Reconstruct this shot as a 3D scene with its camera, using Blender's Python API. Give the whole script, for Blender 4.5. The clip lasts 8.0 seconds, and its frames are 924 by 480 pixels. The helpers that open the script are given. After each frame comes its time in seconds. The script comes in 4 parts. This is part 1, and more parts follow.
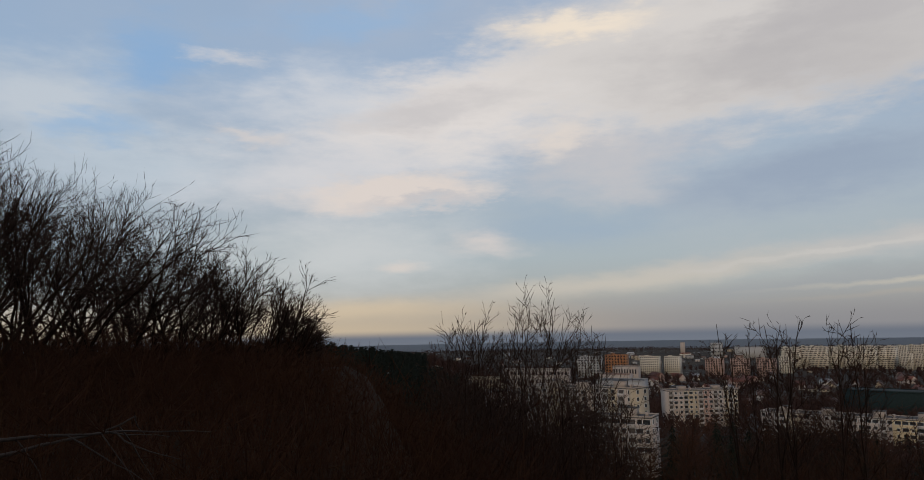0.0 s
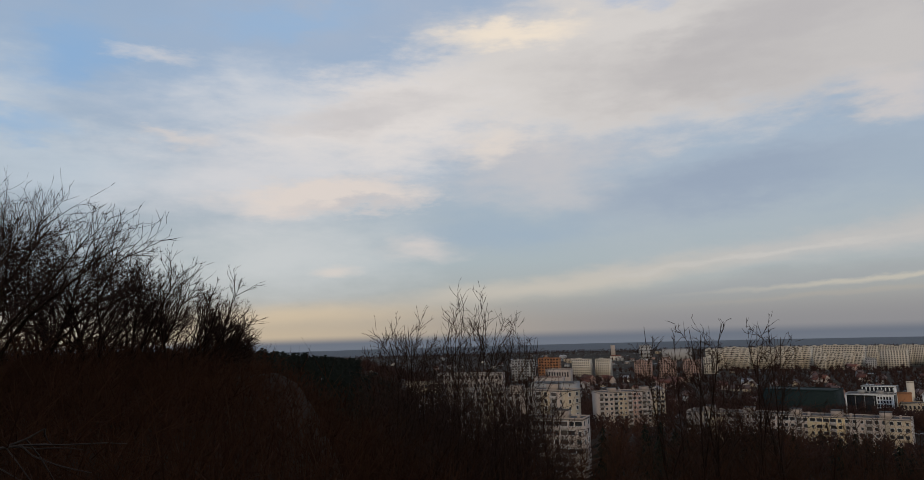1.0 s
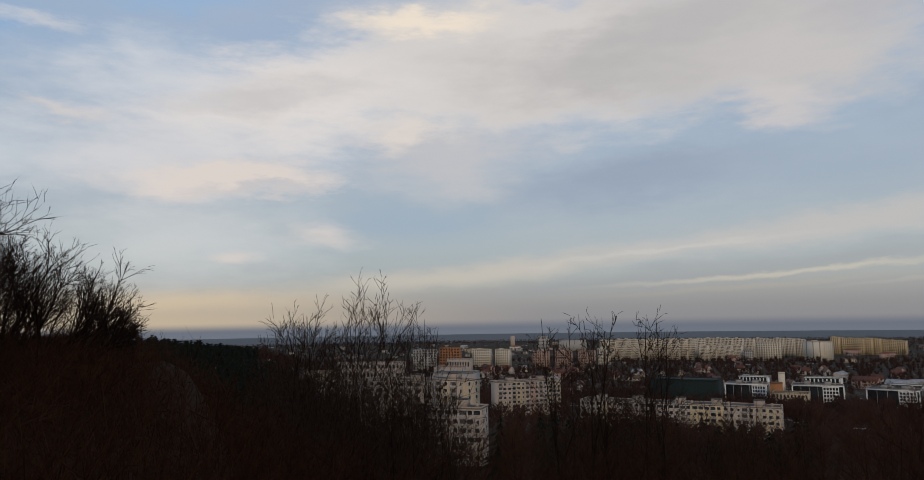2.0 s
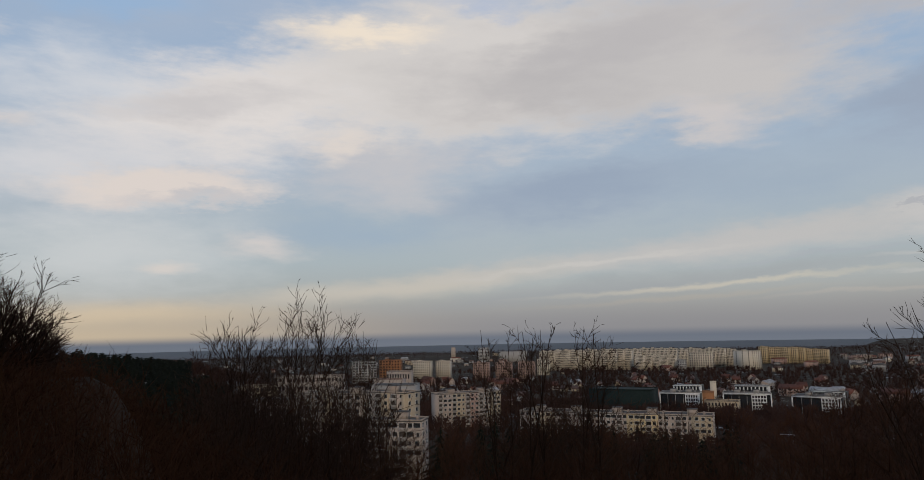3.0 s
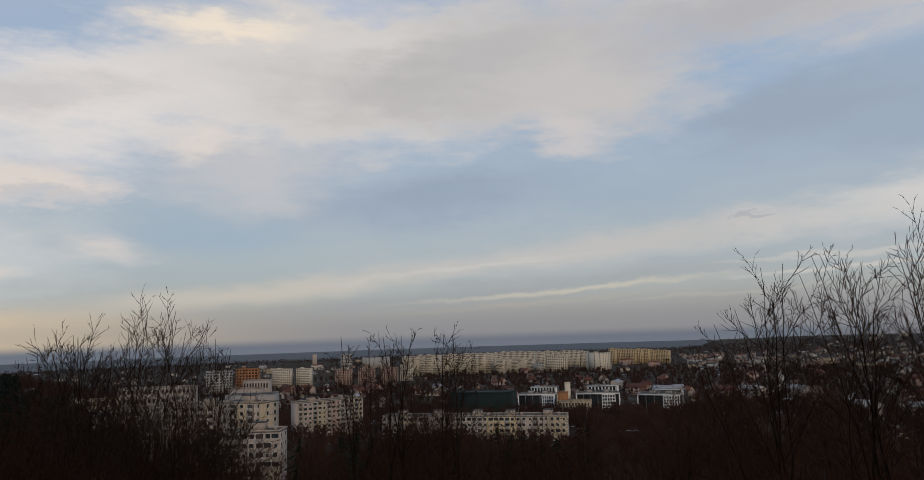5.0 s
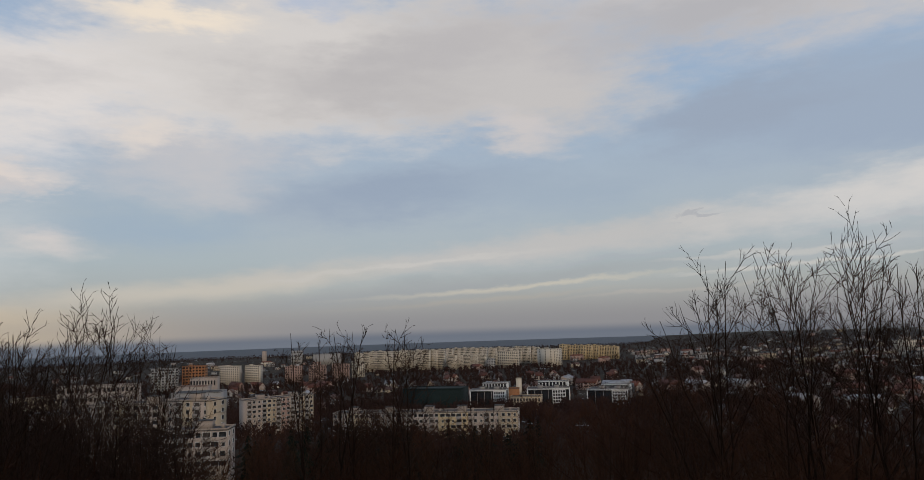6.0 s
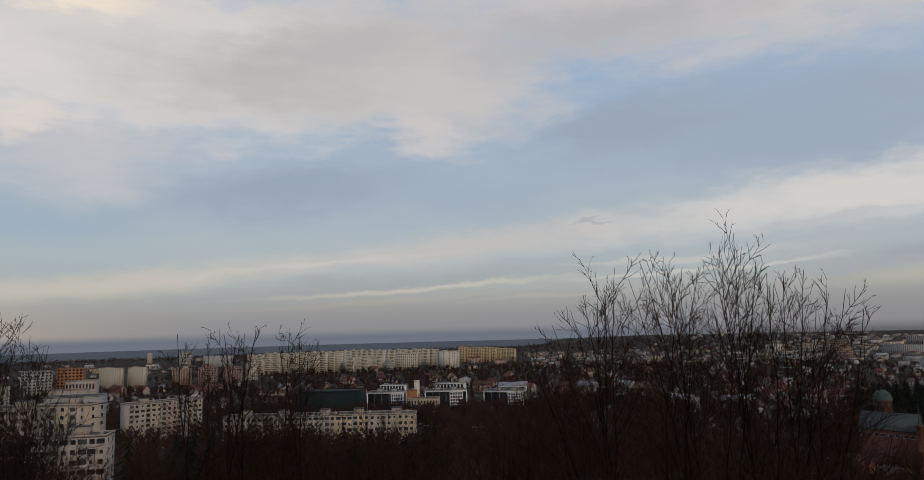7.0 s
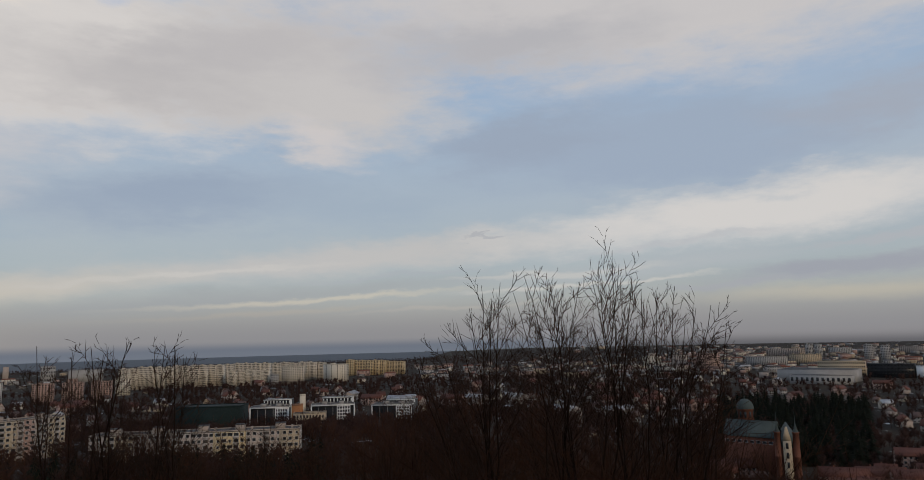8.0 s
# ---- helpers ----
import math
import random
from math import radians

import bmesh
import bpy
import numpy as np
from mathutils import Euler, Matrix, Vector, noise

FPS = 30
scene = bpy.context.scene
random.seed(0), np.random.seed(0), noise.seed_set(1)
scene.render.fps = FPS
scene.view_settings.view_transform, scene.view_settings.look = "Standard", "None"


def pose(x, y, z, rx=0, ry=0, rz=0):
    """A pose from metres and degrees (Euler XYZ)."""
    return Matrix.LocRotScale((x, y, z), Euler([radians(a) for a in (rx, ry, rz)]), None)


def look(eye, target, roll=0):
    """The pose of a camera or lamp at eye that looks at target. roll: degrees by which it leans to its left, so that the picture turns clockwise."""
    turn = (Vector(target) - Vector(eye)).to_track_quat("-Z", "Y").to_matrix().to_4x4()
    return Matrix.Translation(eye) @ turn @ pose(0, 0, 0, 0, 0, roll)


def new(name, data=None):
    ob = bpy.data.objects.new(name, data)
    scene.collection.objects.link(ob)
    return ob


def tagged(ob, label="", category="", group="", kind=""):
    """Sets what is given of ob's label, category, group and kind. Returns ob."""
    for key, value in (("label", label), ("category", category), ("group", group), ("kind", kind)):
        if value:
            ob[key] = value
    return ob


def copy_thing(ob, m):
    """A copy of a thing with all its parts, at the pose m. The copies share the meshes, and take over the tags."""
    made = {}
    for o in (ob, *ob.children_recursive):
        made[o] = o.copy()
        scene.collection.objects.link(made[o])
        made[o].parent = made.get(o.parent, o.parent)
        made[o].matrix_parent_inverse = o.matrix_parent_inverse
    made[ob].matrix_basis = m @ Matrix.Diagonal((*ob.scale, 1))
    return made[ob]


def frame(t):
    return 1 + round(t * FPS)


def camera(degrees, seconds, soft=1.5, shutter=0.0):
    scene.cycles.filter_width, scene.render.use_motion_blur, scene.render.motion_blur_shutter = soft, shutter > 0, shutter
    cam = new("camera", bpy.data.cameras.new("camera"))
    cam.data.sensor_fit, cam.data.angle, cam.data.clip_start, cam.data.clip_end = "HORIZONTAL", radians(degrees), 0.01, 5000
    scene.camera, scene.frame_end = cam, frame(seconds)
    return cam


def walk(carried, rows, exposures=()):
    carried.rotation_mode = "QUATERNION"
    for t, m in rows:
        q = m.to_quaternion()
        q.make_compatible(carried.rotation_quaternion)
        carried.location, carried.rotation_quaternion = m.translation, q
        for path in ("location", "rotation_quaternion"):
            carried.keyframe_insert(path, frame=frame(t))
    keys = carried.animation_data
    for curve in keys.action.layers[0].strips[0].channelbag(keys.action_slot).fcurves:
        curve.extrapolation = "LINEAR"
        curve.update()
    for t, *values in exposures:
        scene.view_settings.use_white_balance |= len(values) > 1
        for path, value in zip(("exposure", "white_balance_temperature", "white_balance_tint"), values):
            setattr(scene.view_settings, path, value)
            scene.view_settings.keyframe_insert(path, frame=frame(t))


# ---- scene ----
# The camera stands on a hilltop, 100 m above the sea, and turns to its right at arm's length.
EYE, ARM = 100.0, 0.4
cam = camera(66.84, 8.0, soft=0.8)
ROWS = [
    (0.0, 0.000, 7.281, 1.132),
    (0.5, -2.784, 7.403, 1.470),
    (1.0, -5.288, 7.527, 1.617),
    (1.5, -8.258, 7.300, 1.228),
    (1.7, -10.535, 6.462, 1.042),
    (2.8, -17.028, 7.231, 0.983),
    (3.0, -18.011, 7.378, 1.154),
    (3.5, -20.673, 7.029, 1.218),
    (4.0, -22.892, 7.168, 1.646),
    (4.5, -26.102, 7.274, 1.858),
    (4.7, -27.699, 7.520, 1.808),
    (5.8, -31.292, 7.106, 2.092),
    (6.0, -32.915, 7.111, 1.900),
    (6.5, -38.008, 7.404, 1.291),
    (7.0, -41.071, 7.052, 1.456),
    (7.5, -46.271, 7.113, 1.356),
    (8.0, -49.977, 7.857, 1.308),
]
walk(cam, [(t, pose(ARM * math.sin(-radians(yaw)), ARM * math.cos(radians(yaw)), EYE, 90 + pitch, roll, yaw)) for t, yaw, pitch, roll in ROWS])


# ---- sky and sun ----
def srgb(r, g, b):
    """Linear colour from 0 to 255 values."""
    return tuple(((c / 255 + 0.055) / 1.055) ** 2.4 if c > 10 else c / 255 / 12.92 for c in (r, g, b))


SUN_AZ, SUN_EL = 196.0, 16.0
sun_data = bpy.data.lights.new("sun", "SUN")
sun_data.energy, sun_data.angle, sun_data.color = 1.0, radians(4), (1.0, 0.79, 0.55)
sun = new("sun", sun_data)
sun_from = Vector((math.sin(radians(SUN_AZ)) * math.cos(radians(SUN_EL)), math.cos(radians(SUN_AZ)) * math.cos(radians(SUN_EL)), math.sin(radians(SUN_EL))))
sun.matrix_world = look(tuple(sun_from * 300 + Vector((0, 0, 100))), (0, 0, 100))


class Nodes:
    """Short names for building a node tree."""

    def __init__(self, tree):
        self.tree = tree

    def add(self, kind):
        return self.tree.nodes.new(kind)

    def put(self, socket, value):
        if isinstance(value, bpy.types.NodeSocket):
            self.tree.links.new(value, socket)
        else:
            socket.default_value = value

    def math(self, op, a, b=0.0, c=0.0, clamp=False):
        n = self.add("ShaderNodeMath")
        n.operation, n.use_clamp = op, clamp
        for s, v in zip(n.inputs, (a, b, c)):
            self.put(s, v)
        return n.outputs[0]

    def vec(self, op, a, b=(0, 0, 0), scale=None):
        n = self.add("ShaderNodeVectorMath")
        n.operation = op
        self.put(n.inputs[0], a)
        self.put(n.inputs[1], b)
        if scale is not None:
            self.put(n.inputs["Scale"], scale)
        return n.outputs[0]

    def noise(self, vector, scale, detail=4.0, rough=0.55, colour=False):
        n = self.add("ShaderNodeTexNoise")
        self.put(n.inputs["Vector"], vector)
        n.inputs["Scale"].default_value = scale
        n.inputs["Detail"].default_value = detail
        n.inputs["Roughness"].default_value = rough
        return n.outputs["Color" if colour else "Fac"]

    def ramp(self, value, lo, hi, to_lo=0.0, to_hi=1.0, smooth=True):
        n = self.add("ShaderNodeMapRange")
        n.interpolation_type = "SMOOTHSTEP" if smooth else "LINEAR"
        self.put(n.inputs["Value"], value)
        for key, v in (("From Min", lo), ("From Max", hi), ("To Min", to_lo), ("To Max", to_hi)):
            n.inputs[key].default_value = v
        return n.outputs[0]

    def mix(self, fac, a, b, blend="MIX"):
        n = self.add("ShaderNodeMix")
        n.data_type, n.blend_type = "RGBA", blend
        self.put(n.inputs[0], fac)
        for socket, v in ((n.inputs[6], a), (n.inputs[7], b)):
            self.put(socket, v if isinstance(v, bpy.types.NodeSocket) else (*v[:3], 1))
        return n.outputs[2]


def cloud_group():
    """One soft, ragged cloud laid over a colour."""
    tree = bpy.data.node_groups.new("cloud", "ShaderNodeTree")
    for key, kind in (("Colour", "Color"), ("Where", "Vector"), ("Grain", "Float"), ("Centre", "Vector"), ("Turn", "Vector"), ("Size", "Vector"), ("Paint", "Color"), ("Amount", "Float"), ("Edge", "Float"), ("Ragged", "Float")):
        tree.interface.new_socket(key, in_out="INPUT", socket_type="NodeSocket" + kind)
    tree.interface.new_socket("Result", in_out="OUTPUT", socket_type="NodeSocketColor")
    N = Nodes(tree)
    given = N.add("NodeGroupInput").outputs
    m = N.add("ShaderNodeMapping")
    m.vector_type = "TEXTURE"
    N.put(m.inputs["Vector"], given["Where"])
    N.put(m.inputs["Location"], given["Centre"])
    N.put(m.inputs["Rotation"], given["Turn"])
    N.put(m.inputs["Scale"], given["Size"])
    g = N.add("ShaderNodeTexGradient")
    g.gradient_type = "SPHERICAL"
    N.put(g.inputs[0], m.outputs[0])
    f = N.math("ADD", g.outputs["Fac"], N.math("MULTIPLY", N.math("SUBTRACT", given["Grain"], 0.5), given["Ragged"]))
    soft = N.ramp(f, 0.02, 0.5)
    N.put(soft.node.inputs["From Max"], given["Edge"])
    f = N.math("MULTIPLY", N.math("MULTIPLY", soft, N.ramp(g.outputs["Fac"], 0.0, 0.15)), given["Amount"])
    N.put(N.add("NodeGroupOutput").inputs[0], N.mix(f, given["Colour"], given["Paint"]))
    return tree


def make_sky():
    world = bpy.data.worlds.new("sky")
    world.use_nodes = True
    world.node_tree.nodes.clear()
    N = Nodes(world.node_tree)
    way = N.add("ShaderNodeTexCoord").outputs["Generated"]
    xyz = N.add("ShaderNodeSeparateXYZ")
    N.put(xyz.inputs[0], way)
    az = N.math("MULTIPLY", N.math("ARCTAN2", xyz.outputs[0], xyz.outputs[1]), 57.2958)
    el = N.math("MULTIPLY", N.math("ARCSINE", xyz.outputs[2]), 57.2958)
    flat = N.add("ShaderNodeCombineXYZ")
    N.put(flat.inputs[0], az)
    N.put(flat.inputs[1], el)
    # long wisps: the noise is stretched along the horizon, more so lower down
    wisp_way = N.vec("MULTIPLY", way, (1.0, 1.0, 3.2))
    coarse = N.vec("SUBTRACT", N.noise(wisp_way, 5.0, 5.0, 0.58, True), (0.5, 0.5, 0.5))
    fine = N.vec("SUBTRACT", N.noise(wisp_way, 22.0, 5.0, 0.6, True), (0.5, 0.5, 0.5))
    lift = N.ramp(el, 0.0, 14.0, 0.18, 1.0)
    bend = N.vec("ADD", N.vec("MULTIPLY", coarse, (13.0, 5.5, 0.0)), N.vec("MULTIPLY", fine, (4.0, 2.4, 0.0)))
    bent = N.vec("ADD", flat.outputs[0], N.vec("SCALE", bend, scale=lift))
    grain = N.noise(wisp_way, 9.0, 7.0, 0.62)

    # clear air
    air = N.add("ShaderNodeTexSky")
    air.sky_type, air.sun_disc = "NISHITA", False
    air.sun_elevation, air.sun_rotation = radians(SUN_EL), radians(SUN_AZ)
    clear = N.vec("SCALE", air.outputs[0], scale=AIR)
    veil = N.add("ShaderNodeValToRGB")
    N.put(veil.inputs[0], N.ramp(el, 0.0, 40.0, smooth=False))
    stops = [(0.0, srgb(160, 160, 161)), (0.06, srgb(168, 172, 172)), (0.14, srgb(170, 183, 190)), (0.28, srgb(172, 187, 201)), (0.5, srgb(158, 183, 211)), (1.0, srgb(160, 178, 205))]
    while len(veil.color_ramp.elements) < len(stops):
        veil.color_ramp.elements.new(0.5)
    for e, (p, c) in zip(veil.color_ramp.elements, stops):
        e.position, e.color = p, (*c, 1)
    colour = N.mix(0.9, clear, veil.outputs[0])

    # clouds over the whole dome
    cover = N.ramp(N.noise(N.vec("MULTIPLY", way, (1.0, 1.0, 1.6)), 2.2, 6.0, 0.55), 0.40, 0.66, 0.0, 0.55)
    aloft = N.ramp(el, 20.0, 34.0, 0.15, 1.0)
    colour = N.mix(N.math("MULTIPLY", cover, aloft), colour, srgb(203, 201, 203))

    group = cloud_group()
    for az0, el0, rx, ry, turn, paint, amount, edge, ragged in CLOUDS:
        g = N.add("ShaderNodeGroup")
        g.node_tree = group
        for key, value in (("Colour", colour), ("Where", bent), ("Grain", grain), ("Centre", (az0, el0, 0)), ("Turn", (0, 0, radians(turn))), ("Size", (rx, ry, 1)), ("Paint", (*srgb(*paint), 1)), ("Amount", amount), ("Edge", edge), ("Ragged", ragged)):
            N.put(g.inputs[key], value)
        colour = g.outputs[0]
    # the low haze, warm to the north, dull to the east
    low = N.ramp(el, -0.2, 3.6, 1.0, 0.0)
    dull = N.mix(N.ramp(az, -14.0, 24.0), srgb(200, 184, 158), srgb(140, 141, 145))
    colour = N.mix(N.math("MULTIPLY", low, N.ramp(az, -60.0, -30.0, 0.3, 0.9)), colour, dull)
    # the sea's far part and the far land below the horizon
    sea = N.mix(N.ramp(el, -1.3, -0.3), srgb(112, 120, 132), srgb(107, 115, 128))
    land = N.mix(N.ramp(el, -1.1, 0.1), srgb(98, 99, 104), srgb(140, 139, 142))
    eastward = N.ramp(az, 52.0, 68.0)
    colour = N.mix(N.math("MULTIPLY", N.ramp(el, -0.7, 0.1, 1.0, 0.0), N.math("SUBTRACT", 1.0, eastward)), colour, sea)
    colour = N.mix(N.math("MULTIPLY", N.ramp(el, -0.9, 0.5, 1.0, 0.0), eastward), colour, land)
    # the ground's dark side of the world
    colour = N.mix(N.ramp(el, -3.0, -2.2, 1.0, 0.0), colour, srgb(70, 66, 62))
    colour = N.mix(1.0, colour, (0.985, 0.96, 0.95), "MULTIPLY")
    back = N.add("ShaderNodeBackground")
    N.put(back.inputs["Color"], colour)
    back.inputs["Strength"].default_value = 1.0
    out = N.add("ShaderNodeOutputWorld")
    N.put(out.inputs[0], back.outputs[0])
    scene.world = world


AIR = 0.07
# azimuth, elevation, half width, half height, turn (degrees), colour, amount, softness of the edge, raggedness
CLOUDS = [
    (-31, 17, 12, 5.0, 0, (200, 209, 217), 0.75, 1.0, 0.9),
    (-25, 12.5, 16, 3.6, 4, (194, 207, 218), 0.7, 1.0, 0.9),
    (-24, 20.5, 6.5, 4.0, 20, (136, 175, 216), 0.75, 1.0, 0.7),
    (-27.5, 15, 6, 1.8, 8, (146, 182, 218), 0.65, 1.0, 0.7),
    (-9, 24.8, 11, 2.2, 8, (148, 181, 216), 0.75, 1.0, 0.7),
    (-12, 18.5, 12, 4.5, 8, (212, 216, 221), 0.8, 1.0, 0.9),
    (-8, 13, 20, 5.5, 4, (215, 216, 219), 0.85, 0.9, 0.8),
    (-9, 6.0, 17, 5.5, 3, (210, 214, 215), 0.7, 1.0, 0.7),
    (4, 18.5, 20, 6.5, 10, (223, 220, 218), 1.0, 0.7, 0.8),
    (20, 21, 24, 8.5, 0, (212, 210, 208), 1.0, 0.6, 0.7),
    (36, 20.5, 18, 7.0, -8, (197, 196, 196), 1.0, 0.6, 0.7),
    (66, 25.2, 46, 8.0, 0, (199, 198, 199), 1.0, 0.7, 0.7),
    (12, 13, 10, 4.5, 0, (200, 199, 201), 0.75, 1.0, 0.9),
    (-2, 17.8, 12, 2.4, 6, (186, 186, 190), 0.55, 1.0, 0.9),
    (24, 19.5, 16, 4.4, 0, (182, 181, 183), 0.75, 1.0, 0.9),
    (34, 22.5, 18, 3.0, 4, (182, 181, 184), 0.6, 1.0, 0.9),
    (54, 23, 18, 4.0, 4, (176, 178, 184), 0.8, 1.0, 0.9),
    (21, 26, 6, 1.4, 0, (168, 186, 214), 0.6, 1.0, 0.7),
    (12, 23.8, 9, 1.5, -3, (242, 230, 212), 0.85, 0.9, 0.9),
    (9, 14.8, 3.6, 2.4, 30, (232, 222, 211), 0.6, 1.0, 0.8),
    (-17, 15.4, 5, 1.1, 0, (218, 211, 206), 0.6, 1.0, 0.8),
    (-19, 21.4, 3.5, 1.0, 0, (212, 212, 214), 0.6, 1.0, 0.8),
    (28, 11.0, 17, 3.8, 7, (150, 166, 187), 0.85, 1.0, 0.6),
    (42, 10.8, 17, 3.0, 2, (160, 177, 194), 0.75, 1.0, 0.6),
    (67, 14.6, 23, 5.2, 2, (157, 173, 193), 0.95, 0.7, 0.5),
    (56, 16.0, 12, 3.2, 14, (154, 168, 187), 0.8, 0.8, 0.5),
    (82, 15.5, 10, 3.0, 4, (164, 171, 184), 0.7, 1.0, 0.6),
    (39, 15.6, 6, 2.4, -20, (210, 205, 203), 0.7, 1.0, 0.7),
    (-5, 10.9, 13, 2.0, 2, (222, 214, 208), 0.95, 0.7, 0.6),
    (-3, 10.1, 9, 0.7, 2, (188, 190, 196), 0.55, 1.0, 0.7),
    (2.4, 6.8, 4.8, 1.7, 0, (214, 209, 206), 0.85, 1.0, 0.7),
    (-4.9, 5.0, 2.6, 0.7, 0, (216, 210, 204), 0.8, 1.0, 0.5),
    (10, 8.2, 13, 2.4, 0, (158, 178, 196), 0.8, 1.0, 0.6),
    (14, 3.8, 26, 1.4, 5.2, (200, 195, 184), 0.8, 0.9, 0.5),
    (42, 6.5, 34, 2.1, 4.6, (193, 193, 192), 0.9, 0.9, 0.6),
    (74, 9.0, 28, 3.2, 4, (212, 211, 209), 0.95, 0.8, 0.6),
    (30, 3.0, 34, 1.2, 4, (160, 166, 170), 0.75, 1.0, 0.5),
    (66, 5.2, 20, 1.4, 3, (178, 185, 190), 0.7, 0.9, 0.5),
    (38, 3.1, 19, 0.34, 3.0, (204, 199, 184), 0.7, 0.9, 0.6),
    (34, 2.1, 16, 0.3, 3.0, (182, 178, 168), 0.6, 0.9, 0.5),
    (58, 4.9, 12, 0.4, 2.0, (200, 200, 196), 0.6, 0.8, 0.5),
    (52.0, 7.8, 2.0, 0.2, 7, (165, 170, 178), 0.55, 0.6, 0.0),
    (80, 4.3, 13, 0.9, 2, (158, 163, 174), 0.85, 0.8, 0.7),
    (72, 3.5, 9, 0.35, 2, (166, 170, 178), 0.6, 0.8, 0.7),
    (60, 3.9, 14, 0.28, 2.5, (203, 202, 197), 0.7, 0.7, 0.6),
    (30, 5.3, 16, 0.35, 5.0, (205, 204, 200), 0.5, 0.9, 0.6),
    (50, 2.4, 12, 0.25, 2.5, (186, 183, 176), 0.6, 0.8, 0.6),
    (45, 5.0, 14, 0.3, 4.0, (170, 177, 184), 0.5, 0.9, 0.6),
    (66, 6.7, 12, 0.35, 4.0, (184, 188, 193), 0.55, 0.9, 0.6),
    (70, 11.2, 16, 0.5, 4.0, (178, 187, 197), 0.5, 0.9, 0.6),
    (84, 6.3, 10, 0.5, 3, (178, 181, 187), 0.6, 0.8, 0.7),
    (80, 2.6, 17, 1.0, 0, (192, 188, 173), 0.75, 0.9, 0.5),
    (-8, 1.6, 20, 1.3, 0, (220, 203, 175), 0.75, 1.0, 0.4),
]
make_sky()


# ---- materials ----
def material(name, colour, rough=0.8, second=None, scale=1.0, spread=0.5, bump=0.0, metal=0.0, each=0.0, islands=0.0, fine=8.0, gloss=0.3):
    """A weathered surface: two colours mixed by coarse stains and fine grain; each or islands vary the tone from piece to piece."""
    m = bpy.data.materials.new(name)
    m.use_nodes = True
    N = Nodes(m.node_tree)
    shader = m.node_tree.nodes["Principled BSDF"]
    place = N.add("ShaderNodeTexCoord").outputs["Object"]
    stains = N.noise(place, scale, 5.0, 0.6)
    grain = N.noise(place, scale * fine, 4.0, 0.6)
    second = second or tuple(c * 0.6 for c in colour)
    amount = N.ramp(N.math("ADD", N.math("MULTIPLY", stains, 0.65), N.math("MULTIPLY", grain, 0.35)), 0.5 - spread / 2, 0.5 + spread / 2)
    base = N.mix(amount, colour, second)
    if each:
        tone = N.add("ShaderNodeObjectInfo").outputs["Random"]
        base = N.mix(1.0, base, N.ramp(tone, 0, 1, 1 - each, 1 + each, False), "MULTIPLY")
    if islands:
        tone = N.add("ShaderNodeNewGeometry").outputs["Random Per Island"]
        base = N.mix(1.0, base, N.ramp(tone, 0, 1, 1 - islands, 1 + islands, False), "MULTIPLY")
    N.put(shader.inputs["Base Color"], base)
    N.put(shader.inputs["Roughness"], N.ramp(grain, 0.2, 0.8, max(0.02, rough - 0.1), min(1, rough + 0.1)))
    shader.inputs["Metallic"].default_value = metal
    shader.inputs["Specular IOR Level"].default_value = gloss
    if bump:
        b = N.add("ShaderNodeBump")
        b.inputs["Strength"].default_value = 0.6
        b.inputs["Distance"].default_value = bump
        N.put(b.inputs["Height"], grain)
        N.put(shader.inputs["Normal"], b.outputs[0])
    return m


def town_ground():
    """Winter ground: dark litter on the hill, grey-brown town ground with worn grass, asphalt and old snow further off."""
    m = material("ground", (0.030, 0.015, 0.008), 0.95, (0.016, 0.009, 0.005), 0.4, 0.6, 0.05, gloss=0.05)
    N = Nodes(m.node_tree)
    shader = m.node_tree.nodes["Principled BSDF"]
    litter = shader.inputs["Base Color"].links[0].from_socket
    place = N.add("ShaderNodeTexCoord").outputs["Object"]
    town = N.mix(N.ramp(N.noise(place, 0.012, 5.0), 0.35, 0.65), (0.042, 0.032, 0.023), (0.026, 0.023, 0.02))
    snow = N.ramp(N.noise(place, 0.03, 6.0, 0.65), 0.63, 0.68)
    town = N.mix(N.math("MULTIPLY", snow, 0.85), town, (0.55, 0.57, 0.6))
    crumbs = N.ramp(N.noise(place, 0.11, 4.0, 0.6), 0.65, 0.69)
    town = N.mix(N.math("MULTIPLY", crumbs, 0.6), town, (0.5, 0.51, 0.53))
    far = N.ramp(N.vec("LENGTH", place), 300.0, 420.0)
    length = far.node.inputs["Value"].links[0].from_node
    m.node_tree.links.new(length.outputs["Value"], far.node.inputs["Value"])
    N.put(shader.inputs["Base Color"], N.mix(far, litter, town))
    return m


